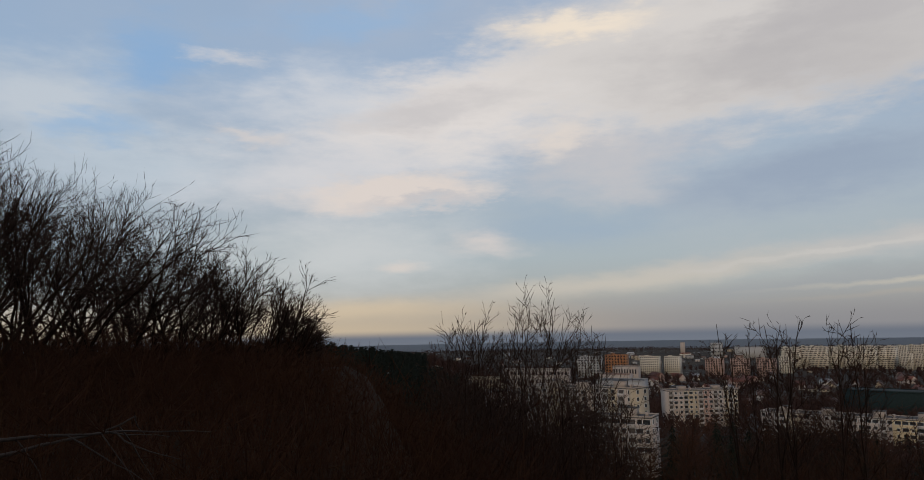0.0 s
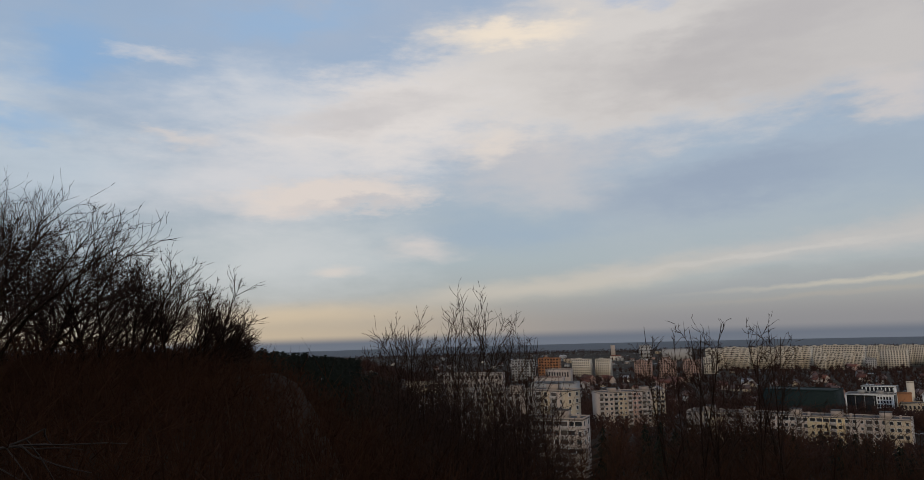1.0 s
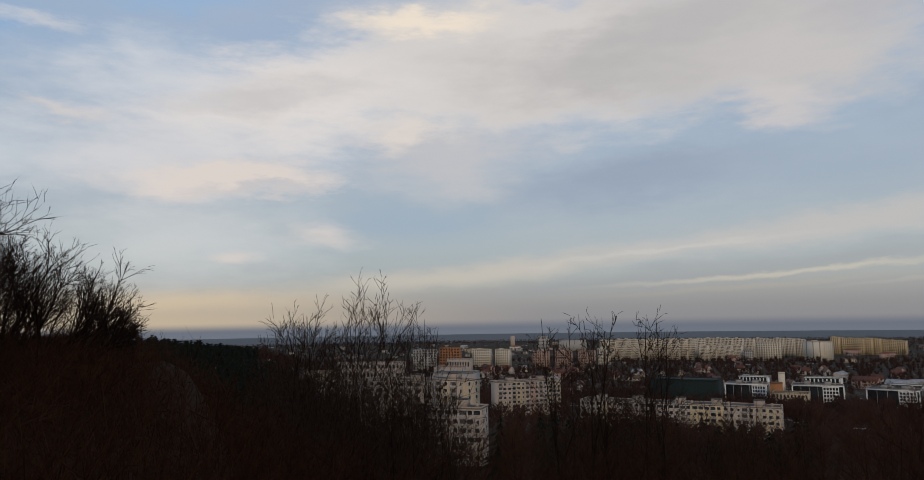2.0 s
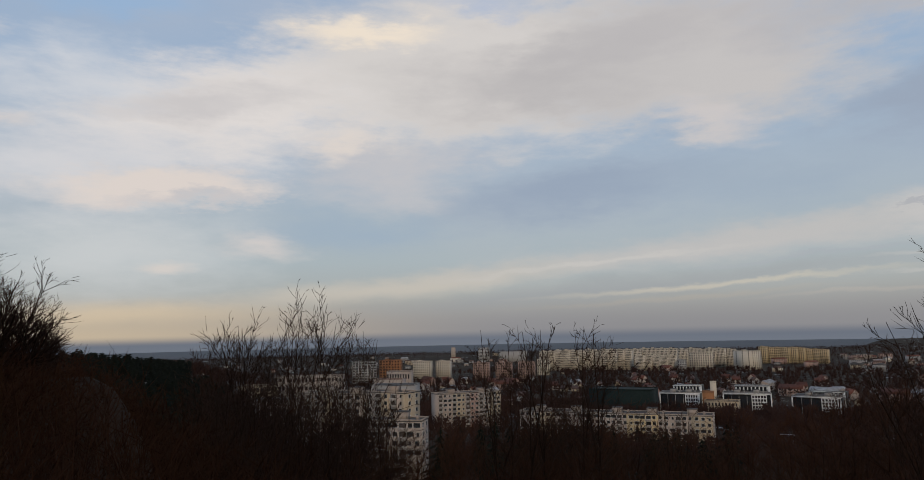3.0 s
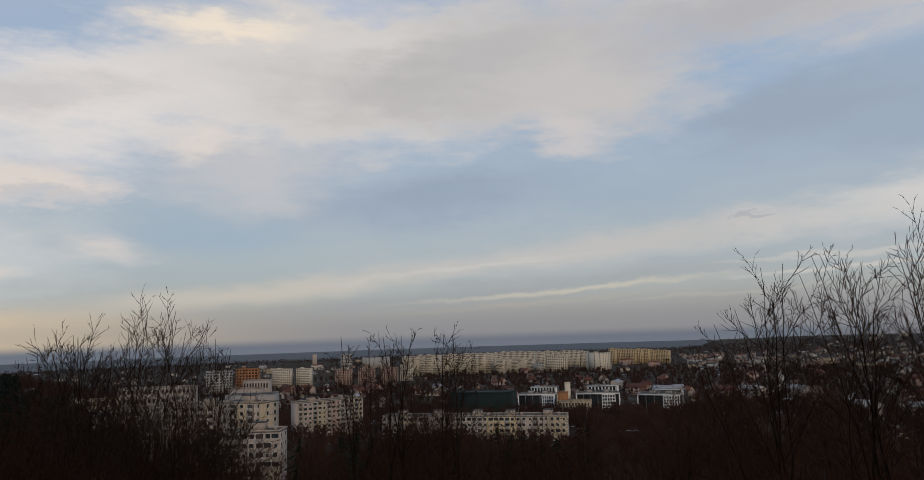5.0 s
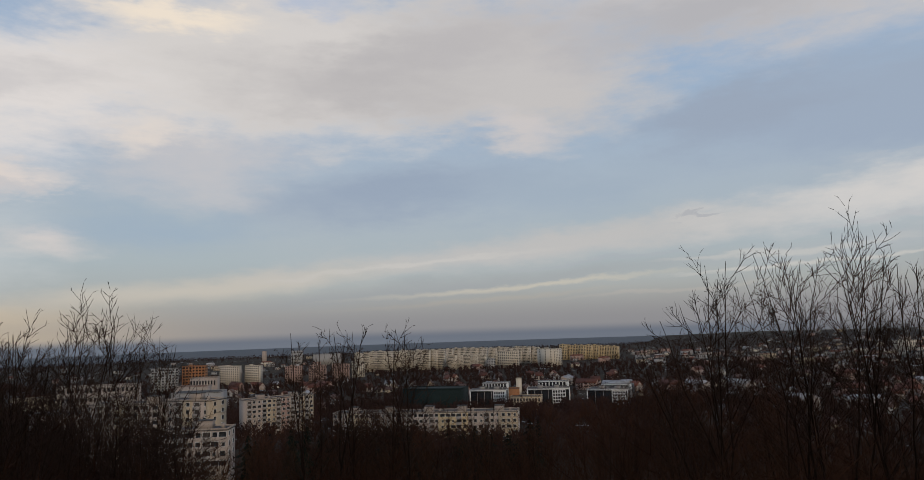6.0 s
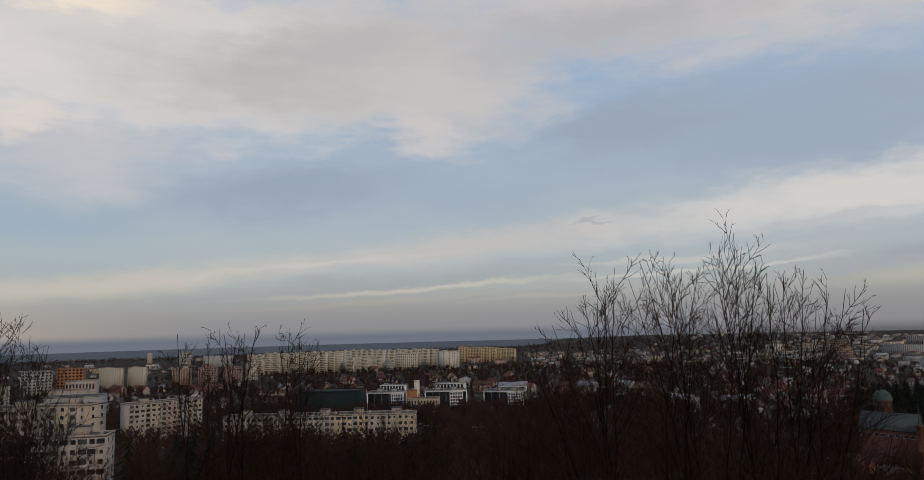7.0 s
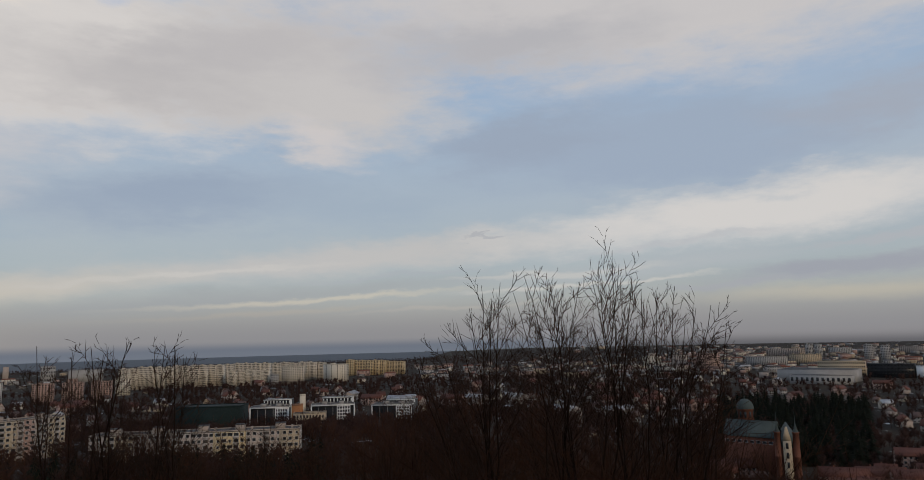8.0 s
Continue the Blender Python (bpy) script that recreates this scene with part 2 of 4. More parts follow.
GROUND = town_ground()
BARK = material("bark", (0.042, 0.022, 0.012), 0.95, (0.02, 0.011, 0.007), 6.0, 0.6, 0.004, gloss=0.04)
TWIG = material("twig", (0.06, 0.032, 0.021), 0.9, (0.032, 0.018, 0.012), 3.0, 0.6, islands=0.25, gloss=0.04)
BRUSH = material("brush_twig", (0.057, 0.022, 0.009), 0.95, (0.023, 0.0092, 0.0045), 0.3, 0.6, islands=0.2, gloss=0.04)
HILL_TWIG = material("hill_twig", (0.066, 0.027, 0.014), 0.95, (0.032, 0.014, 0.008), 0.1, 0.6, islands=0.3, gloss=0.04)
TOWN_TWIG = material("town_twig", (0.052, 0.028, 0.022), 0.95, (0.024, 0.014, 0.012), 0.02, 0.7, islands=0.3, gloss=0.04)
NEEDLE = material("needles", (0.012, 0.014, 0.009), 0.95, (0.006, 0.008, 0.006), 0.08, 0.7, islands=0.3, gloss=0.04)
WATER = material("sea_water", (0.080, 0.092, 0.106), 0.8, (0.073, 0.084, 0.098), 0.004, 0.8, gloss=0.2)
RENDER_WHITE = material("white_render", (0.41, 0.335, 0.285), 0.85, (0.26, 0.22, 0.19), 0.12, 0.6, 0.004)
RENDER_BEIGE = material("beige_render", (0.43, 0.34, 0.23), 0.85, (0.31, 0.25, 0.18), 0.12, 0.6, 0.004)
RENDER_YELLOW = material("yellow_render", (0.54, 0.42, 0.25), 0.85, (0.42, 0.32, 0.19), 0.12, 0.6, 0.004)
RENDER_ORANGE = material("orange_render", (0.32, 0.14, 0.055), 0.85, (0.22, 0.10, 0.05), 0.12, 0.6, 0.004)
RENDER_PINK = material("pink_render", (0.38, 0.25, 0.2), 0.85, (0.28, 0.19, 0.16), 0.12, 0.6, 0.004)
RENDER_GREY = material("grey_concrete", (0.34, 0.325, 0.31), 0.9, (0.24, 0.23, 0.22), 0.1, 0.6, 0.006)
RENDER_CREAM = material("cream_concrete", (0.58, 0.51, 0.41), 0.88, (0.45, 0.4, 0.33), 0.06, 0.6, 0.004)
TRIM_WHITE = material("white_paint", (0.66, 0.66, 0.65), 0.5, (0.5, 0.5, 0.49), 0.6, 0.5)
BALCONY = material("balcony_panel", (0.4, 0.36, 0.32), 0.8, (0.26, 0.24, 0.23), 0.4, 0.6, each=0.35)
BITUMEN = material("roof_felt", (0.045, 0.045, 0.048), 0.95, (0.085, 0.083, 0.083), 0.15, 0.6, 0.01)
TILE = material("red_tiles", (0.145, 0.05, 0.032), 0.85, (0.08, 0.034, 0.025), 0.25, 0.6, 0.03, each=0.3)
TILE_DARK = material("brown_roof", (0.12, 0.07, 0.055), 0.8, (0.07, 0.05, 0.045), 0.25, 0.6, 0.03, each=0.3)
SNOW_ROOF = material("snowy_roof", (0.42, 0.43, 0.45), 0.8, (0.16, 0.15, 0.145), 0.2, 0.5, 0.02, each=0.2)
BRICK = material("red_brick", (0.17, 0.065, 0.04), 0.9, (0.11, 0.045, 0.03), 0.4, 0.6, 0.02)
COPPER = material("green_copper", (0.06, 0.078, 0.075), 0.8, (0.032, 0.042, 0.04), 0.3, 0.6, 0.01)
TEAL = material("teal_netting", (0.008, 0.018, 0.017), 0.9, (0.005, 0.011, 0.011), 0.1, 0.7, 0.05)
GLASS = material("window_glass", (0.018, 0.02, 0.022), 0.25, (0.035, 0.037, 0.04), 0.3, 0.8, each=0.4, islands=0.4, gloss=0.12)
# the shade inside recessed balconies, put into a colour
LOGGIA_SHADE = material("loggia_shade", (0.075, 0.06, 0.052), 0.9, (0.04, 0.034, 0.03), 0.35, 0.6)
DARK_GLASS = material("curtain_wall", (0.010, 0.011, 0.013), 0.3, (0.022, 0.023, 0.025), 0.2, 0.8, gloss=0.08)


# ---- meshes and parts ----
def mesh_of(name, verts, faces, mats, slots=None, smooth=False):
    """A mesh from arrays: verts n x 3, faces m x 4 (or m x 3)."""
    verts, faces = np.asarray(verts, np.float32), np.asarray(faces, np.int32)
    k = faces.shape[1]
    me = bpy.data.meshes.new(name)
    me.vertices.add(len(verts))
    me.vertices.foreach_set("co", verts.ravel())
    me.loops.add(faces.size)
    me.loops.foreach_set("vertex_index", faces.ravel())
    me.polygons.add(len(faces))
    me.polygons.foreach_set("loop_start", np.arange(0, faces.size, k, dtype=np.int32))
    me.polygons.foreach_set("loop_total", np.full(len(faces), k, np.int32))
    for m in mats:
        me.materials.append(m)
    if slots is not None:
        me.polygons.foreach_set("material_index", np.asarray(slots, np.int32))
    me.update(calc_edges=True)
    if smooth:
        me.polygons.foreach_set("use_smooth", np.ones(len(faces), bool))
    return me


class Solid:
    """Collects boxes, prisms and quads into one mesh."""

    def __init__(self):
        self.v, self.f, self.s = [], [], []

    def quad(self, a, b, c, d, slot=0):
        n = len(self.v)
        self.v += [a, b, c, d]
        self.f.append((n, n + 1, n + 2, n + 3))
        self.s.append(slot)

    def hexa(self, p, slot=0):
        """Eight corners: four below, counter-clockwise from above, then four above."""
        n = len(self.v)
        self.v += p
        for q in ((0, 3, 2, 1), (4, 5, 6, 7), (0, 1, 5, 4), (1, 2, 6, 5), (2, 3, 7, 6), (3, 0, 4, 7)):
            self.f.append(tuple(n + i for i in q))
            self.s.append(slot)

    def box(self, x0, y0, z0, x1, y1, z1, slot=0):
        self.hexa([(x0, y0, z0), (x1, y0, z0), (x1, y1, z0), (x0, y1, z0), (x0, y0, z1), (x1, y0, z1), (x1, y1, z1), (x0, y1, z1)], slot)

    def gable(self, x0, y0, z0, x1, y1, z1, over=0.5, thick=0.35, slot=0):
        """A pitched roof whose ridge runs along x: two thick slopes."""
        ym = (y0 + y1) / 2
        for ya in (y0 - over, y1 + over):
            zs = z0 - over * (z1 - z0) / (ym - y0)
            a, b = (ya, ym) if ya < ym else (ym, ya)
            za, zb = (zs, z1) if ya < ym else (z1, zs)
            self.hexa([(x0 - over, a, za), (x1 + over, a, za), (x1 + over, b, zb), (x0 - over, b, zb), (x0 - over, a, za + thick), (x1 + over, a, za + thick), (x1 + over, b, zb + thick), (x0 - over, b, zb + thick)], slot)

    def lathe(self, rings, sides=16, slot=0, cx=0.0, cy=0.0):
        """Rings of (radius, z) round an upright axis."""
        n = len(self.v)
        for r, z in rings:
            for i in range(sides):
                a = 2 * math.pi * i / sides
                self.v.append((cx + r * math.cos(a), cy + r * math.sin(a), z))
        for j in range(len(rings) - 1):
            for i in range(sides):
                k = (i + 1) % sides
                self.f.append((n + j * sides + i, n + j * sides + k, n + (j + 1) * sides + k, n + (j + 1) * sides + i))
                self.s.append(slot)

    def mesh(self, name, *mats, smooth=False):
        return mesh_of(name, self.v, self.f, mats, self.s, smooth)


def part(name, solid, mats, parent, label="", kind="", smooth=False, m=None):
    me = solid if isinstance(solid, bpy.types.Mesh) else solid.mesh(name, *(mats if isinstance(mats, (list, tuple)) else [mats]), smooth=smooth)
    ob = new(name, me)
    ob.parent = parent
    if m is not None:
        ob.matrix_basis = m
    return tagged(ob, label, "", "", kind)


def thing(name, label, category, m=None, group="", kind=""):
    ob = new(name)
    ob.empty_display_size = 0.5
    if m is not None:
        ob.matrix_basis = m
    return tagged(ob, label, category, group, kind)


# ---- the land ----
def polar(az, d):
    return d * math.sin(radians(az)), d * math.cos(radians(az))


def step(x, lo, hi):
    t = np.clip((x - lo) / (hi - lo), 0, 1)
    return t * t * (3 - 2 * t)


NEAR_D = (0, 4, 10, 20, 40, 100, 200, 270, 370, 450, 650, 900, 1200, 1500, 2200, 2600, 3000, 3200, 3600, 6000)
NEAR_Z = (98.4, 98.0, 95.6, 91.8, 85, 71, 57, 49, 43, 39, 28, 24, 19, 13, 9, 13, 11, -2, -6, -8)
PARK_Z = (98.4, 98.0, 95.6, 91.8, 84, 66, 44, 30, 16, 13, 13, 13, 13, 12, 10, 12, 24, 33, 18, 6)


def land(x, y):
    """Height of the ground: the hilltop, its slopes, the town's plain, the coast, a wooded ridge to the north and an
    unseen rise behind, added to shade the foreground.
    """
    x, y = np.asarray(x, float), np.asarray(y, float)
    d, az = np.hypot(x, y), np.degrees(np.arctan2(x, y))
    city, park = np.interp(d, NEAR_D, NEAR_Z), np.interp(d, NEAR_D, PARK_Z)
    east = np.where(d < 1500, step(az, 54, 68), np.clip((az - 45) / 10.5, 0, 1)) * step(az, 150, 110)
    z = city * (1 - east) + park * east
    # the plain that runs out into the haze
    z = z - (z - 12) * step(az, 62, 71) * step(az, 150, 120) * step(d, 2300, 3200)
    # the shoulder of the hill beside the camera
    shoulder = step(az, 3, -9) * step(az, -120, -80)
    z = z + shoulder * np.interp(d, (0, 4, 10, 16, 24, 40, 80, 160), (0, 0.2, 3.0, 6.0, 8.2, 8.2, 4.0, 0))
    # the wooded ridge
    ridge = np.interp(az, (-80, -50, -14, -10, -6, -2, 0, 2, 4), (0, 54, 54, 51, 44.5, 39, 30, 10, 0)) * np.interp(d, (150, 420, 640, 900, 1600), (0, 0.5, 1.0, 0.8, 0))
    z = z + ridge
    # an unseen rise behind the camera, added to keep the sun off the foreground
    behind = np.exp(-(((np.abs(np.mod(az - 196 + 180, 360) - 180)) / 62.0) ** 4))
    z = z * (1 - behind) + behind * np.interp(d, (0, 6, 60, 110, 300, 1200), (98.4, 98.6, 127, 127, 80, 30))
    # small unevenness
    return z + 0.25 * np.sin(x * 0.31 + 1.3 * np.sin(y * 0.17)) * step(d, 6, 30) * step(d, 4000, 200)


def ground_z(x, y):
    return float(land(x, y))


def make_land():
    radii = np.concatenate([[0.0], np.geomspace(1.5, 4990, 150)])
    angles = np.radians(np.arange(0, 360, 1.5))
    n = len(angles)
    rr, aa = np.meshgrid(radii[1:], angles, indexing="ij")
    x, y = (rr * np.sin(aa)).ravel(), (rr * np.cos(aa)).ravel()
    v = np.concatenate([[[0, 0, ground_z(0, 0)]], np.stack([x, y, land(x, y)], 1)])
    i, j = np.meshgrid(np.arange(len(radii) - 2), np.arange(n), indexing="ij")
    k = (j + 1) % n
    a, b, c, e = 1 + i * n + j, 1 + i * n + k, 1 + (i + 1) * n + k, 1 + (i + 1) * n + j
    quads = np.stack([a, e, c, b], -1).reshape(-1, 4)
    hub = np.stack([np.zeros(n), 1 + np.arange(n), 1 + (np.arange(n) + 1) % n, 1 + (np.arange(n) + 1) % n], 1)[:, :3]
    me = mesh_of("ground", v, quads, [GROUND], smooth=True)
    bm = bmesh.new()
    bm.from_mesh(me)
    bm.verts.ensure_lookup_table()
    for tri in hub.astype(int):
        bm.faces.new([bm.verts[q] for q in tri])
    bmesh.ops.recalc_face_normals(bm, faces=bm.faces)
    bm.to_mesh(me)
    bm.free()
    tagged(new("ground", me), "brown winter ground of a hill and the town below", "ground", kind="structure")
    s = Solid()
    for a0 in range(-50, 70, 6):
        p = [polar(a0, 2900), polar(a0, 4996), polar(a0 + 6, 4996), polar(a0 + 6, 2900)]
        s.quad(*[(*q, 0.0) for q in reversed(p)])
    tagged(new("water", s.mesh("water", WATER)), "dull blue-grey sea beyond the coast", "sea", kind="structure")


make_land()


# ---- buildings ----
def stand(az0, d0, az1, d1, base=None):
    """Length of a front from one bearing and distance to another, its pose (x along the front, y away from the viewer) and its base."""
    a, b = Vector(polar(az0, d0)), Vector(polar(az1, d1))
    along = b - a
    turn = math.degrees(math.atan2(along.y, along.x))
    mid = (a + b) / 2
    z = min(ground_z(*a), ground_z(*b), ground_z(*mid)) - 0.3 if base is None else base
    return along.length, pose(a.x, a.y, z, 0, 0, turn), z


def window_mesh(w, h, rim=0.07):
    """A frame with a recessed pane, in one piece."""
    v = []
    for a, y in ((0, 0.03), (0, -0.07), (rim, -0.07), (rim, -0.02)):
        v += [(-w / 2 + a, y, a), (w / 2 - a, y, a), (w / 2 - a, y, h - a), (-w / 2 + a, y, h - a)]
    f = [(4 * k + i, 4 * k + (i + 1) % 4, 4 * k + 4 + (i + 1) % 4, 4 * k + 4 + i) for k in range(3) for i in range(4)] + [(12, 13, 14, 15)]
    return mesh_of("window", v, f, [TRIM_WHITE, GLASS], [0] * 12 + [1])


def balcony_mesh(w, deep=1.1):
    s = Solid()
    s.box(-w / 2, -deep, -0.12, w / 2, 0, 0.04)
    s.box(-w / 2, -deep, 0.04, w / 2, -deep + 0.08, 1.05)
    for x in (-w / 2, w / 2 - 0.08):
        s.box(x, -deep + 0.08, 0.04, x + 0.08, 0, 1.05)
    return s.mesh("balcony", BALCONY)


WINDOW, WIDE_WINDOW, SMALL_WINDOW, BALCONY_MESH = window_mesh(1.6, 1.55), window_mesh(2.4, 1.6), window_mesh(1.1, 1.3), balcony_mesh(2.7)


def roof_solid(w, deep, z, heads=()):
    s = Solid()
    s.box(-0.15, -0.15, z, w + 0.15, deep + 0.15, z + 0.25, 0)
    for x0, y0, x1, y1 in ((-0.15, -0.15, w + 0.15, 0.1), (-0.15, deep - 0.1, w + 0.15, deep + 0.15), (-0.15, 0.1, 0.1, deep - 0.1), (w - 0.1, 0.1, w + 0.15, deep - 0.1)):
        s.box(x0, y0, z + 0.25, x1, y1, z + 0.7, 1)
    for x in heads:
        s.box(x - 2.2, deep * 0.35, z + 0.25, x + 2.2, deep * 0.75, z + 2.6, 1)
        s.box(x - 2.4, deep * 0.35 - 0.2, z + 2.6, x + 2.4, deep * 0.75 + 0.2, z + 2.8, 0)
        s.box(x + 5.0, deep * 0.45, z + 0.25, x + 5.9, deep * 0.6, z + 1.5, 1)
    return s


def near_block(name, label, az0, d0, az1, d1, roof_el, deep, wall, bays, gable_wall=None, balcony_bays=(), gable_cols=2, bands=(), heads=(0.25, 0.75), floor_h=2.8, base=None):
    """A block of flats whose windows and balconies can be told apart: each is a part."""
    w, m, z0 = stand(az0, d0, az1, d1, base)
    h = EYE + math.tan(radians(roof_el)) * (d0 + d1) / 2 - z0
    ob = thing(name, label, "apartment block", m)
    body = Solid()
    body.box(0, 0, -3, w, deep, h)
    walls = part("wall", body, wall, ob)
    if gable_wall:
        for x in (-0.12, w):
            g = Solid()
            g.box(x, 0.01, -2.9, x + 0.12, deep - 0.01, h - 0.02)
            part("gable_wall", g, gable_wall, ob, "plain rendered end wall")
    for x0, x1, mat in bands:
        b = Solid()
        b.box(x0 * w, -0.1, -2.9, x1 * w, 0, h - 0.02)
        part("facade_band", b, mat, walls, "strip of coloured render")
    # a flat dark strip per balcony bay paints the shade of a recess
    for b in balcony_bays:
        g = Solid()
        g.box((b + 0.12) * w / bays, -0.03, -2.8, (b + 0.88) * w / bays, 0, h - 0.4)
        part("loggia_shade_strip", g, LOGGIA_SHADE, walls, "flat dark strip standing in for the shade of recessed balconies")
    rng = random.Random(int(az0 * 10))
    part("roof", roof_solid(w, deep, h, [w * k for k in heads]), (BITUMEN, wall), ob, "flat felt roof with a low parapet")
    floors = int(h / floor_h)
    pitch = w / bays
    for f in range(floors):
        z = h - (f + 1) * floor_h + 0.85
        for b in range(bays):
            x = (b + 0.5) * pitch
            off = -0.12 if any(x0 * w < x < x1 * w for x0, x1, _ in bands) else 0.0
            if b in balcony_bays:
                part("window", WIDE_WINDOW, None, ob, m=pose(x, off, z))
                part("balcony", BALCONY_MESH, None, ob, m=pose(x, off, z - 0.85))
            else:
                part("window", rng.choice((WINDOW, WINDOW, WIDE_WINDOW, SMALL_WINDOW)), None, ob, m=pose(x + rng.uniform(-0.15, 0.15), off, z))
        for c in range(gable_cols):
            y = deep * (c + 0.5) / gable_cols
            part("window", WINDOW, None, ob, m=pose(w + (0.12 if gable_wall else 0), y, z, 0, 0, 90))
    return ob


def far_block(name, label, az0, d0, az1, d1, roof_el, deep, wall, bays, floors, group="", base=None, stripe=None, gap=0.55, tall=0.55):
    """A block far off: its windows are real but too small to pick apart."""
    w, m, z0 = stand(az0, d0, az1, d1, base)
    h = EYE + math.tan(radians(roof_el)) * (d0 + d1) / 2 - z0
    ob = thing(name, label, "apartment block", m, group)
    body = Solid()
    body.box(0, 0, -3, w, deep, h)
    part("wall", body, wall, ob)
    part("roof", roof_solid(w, deep, h, [w * 0.3] if w < 60 else [w * k for k in (0.12, 0.37, 0.62, 0.87)]), (BITUMEN, wall), ob)
    s, fh, pitch = Solid(), (h - 1.0) / floors, w / bays
    for f in range(floors):
        z = 1.0 + f * fh + fh * 0.25
        for b in range(bays):
            x = (b + 0.5) * pitch
            s.box(x - pitch * gap / 2, -0.06, z, x + pitch * gap / 2, 0.0, z + fh * tall)
        for c in range(max(1, int(deep / 5))):
            y = (c + 0.5) * deep / max(1, int(deep / 5))
            s.box(w, y - 0.8, z, w + 0.06, y + 0.8, z + fh * tall)
    part("glazing", s, GLASS, ob, kind="stuff")
    if stripe:
        p = Solid()
        for b in range(0, bays + 1, stripe):
            x = min(w - 0.3, max(0.3, b * pitch))
            p.box(x - 0.3, -0.8, 0, x + 0.3, 0, h + 0.3)
        part("ribbing", p, wall, ob, kind="stuff")
    return ob


# flats at the foot of the hill
near_block("apartment_block", "beige and white ten-storey slab with balconies and flat roof", 10.3, 300, 13.4, 288, -4.8, 10, RENDER_WHITE, 5, RENDER_BEIGE, (1, 3), 2, ((0.38, 0.6, RENDER_BEIGE), (0.9, 1.0, RENDER_BEIGE)), (0.5,), base=46)
near_block("apartment_block", "white ten-storey slab partly hidden by bare branches", 5.0, 318, 9.9, 300, -4.75, 13, RENDER_WHITE, 8, None, (1, 4, 6), 2, ((0.4, 0.55, RENDER_BEIGE),), (0.3, 0.8), base=45)
near_block("apartment_block", "low off-white block of flats with small dark windows", 10.0, 236, 14.6, 230, -7.0, 9, RENDER_WHITE, 8, None, (2, 5), 2, (), (0.6,))
near_block("apartment_block", "white slab of flats with pinkish and beige strips and grey balconies", 16.0, 452, 21.0, 470, -4.95, 12, RENDER_WHITE, 14, None, (0, 3, 6, 9, 12), 2, ((0.22, 0.42, RENDER_BEIGE), (0.5, 0.62, RENDER_PINK), (0.8, 1.0, RENDER_BEIGE)))
near_block("apartment_block", "long low row of white and yellow flats with red-brown eaves", 22.5, 372, 37.1, 352, -6.6, 12, RENDER_WHITE, 34, RENDER_WHITE, (3, 8, 13, 18, 23, 28), 3, ((0.08, 0.2, RENDER_BEIGE), (0.58, 0.74, RENDER_YELLOW), (0.9, 1.0, RENDER_BEIGE)), (0.1, 0.3, 0.52, 0.7, 0.9))


def office(label, az0, d0, az1, d1, top_el, deep, panel_from, panel_to, rear=0.0):
    """A black glass office with a thin white frame and a white grid of openings on its front."""
    w, m, z0 = stand(az0, d0, az1, d1)
    h = EYE + math.tan(radians(top_el)) * (d0 + d1) / 2 - z0
    ob = thing("office_building", label, "office building", m, "offices of one park")
    s = Solid()
    s.box(0, 0.3, -2, w, deep, h - 0.4)
    part("glass_wall", s, DARK_GLASS, ob)
    s = Solid()
    s.box(-0.5, -0.5, h - 0.9, w + 0.5, 0.3, h)
    s.box(-0.5, 0.3, h - 0.4, w + 0.5, deep + 0.3, h - 0.05)
    s.box(-0.5, -0.5, -2, 0.4, 0.3, h - 0.9)
    s.box(w - 0.4, -0.5, -2, w + 0.5, 0.3, h - 0.9)
    part("white_frame", s, TRIM_WHITE, ob, "white surround")
    part("roof", roof_solid(w, deep, h, [w * 0.3, w * 0.7]), (BITUMEN, RENDER_GREY), ob)
    x0, x1 = panel_from * w, panel_to * w
    cols, rows = 5, 5
    cw, rh = (x1 - x0) / cols, (h - 1.4) / rows
    s = Solid()
    for c in range(cols + 1):
        s.box(x0 + c * cw - 0.32, -0.35, -1, x0 + c * cw + 0.32, 0.3, h - 0.9)
    for r in range(rows + 1):
        for c in range(cols):
            s.box(x0 + c * cw + 0.32, -0.33, r * rh - 0.4, x0 + (c + 1) * cw - 0.32, 0.3, min(h - 0.9, r * rh + 0.4))
    part("panel_grid", s, TRIM_WHITE, ob, "white grid of wall panels")
    n = int(w / 6)
    for i in range(1, n):
        if x0 - 1 < i * w / n < x1 + 1:
            continue
        s = Solid()
        s.box(i * w / n - 0.12, -0.1, -1, i * w / n + 0.12, 0.3, h - 0.9)
        part("mullion", s, RENDER_GREY, ob)
    if rear:
        s = Solid()
        s.box(w * 0.25, deep, -2, w, deep + 14, h + rear)
        part("rear_wing", s, DARK_GLASS, ob, "taller dark wing behind")
        s = Solid()
        for i in range(9):
            x = w * 0.25 + i * w * 0.75 / 9
            s.box(x + 0.4, deep - 0.15, h + 1.2, x + w * 0.75 / 26 + 0.4, deep, h + rear - 1.0)
        s.box(w * 0.25 - 0.3, deep - 0.3, h + rear - 0.5, w + 0.3, deep - 0.02, h + rear + 0.15)
        s.box(w - 1.5, deep - 0.2, -1, w + 0.3, deep, h + rear - 0.6)
        part("wing_frame", s, TRIM_WHITE, ob, "white frames")
    return ob


office("black glass office with white frame and white gridded panel", 33.4, 640, 36.25, 634, -5.05, 16, 0.66, 0.97, 5.0)
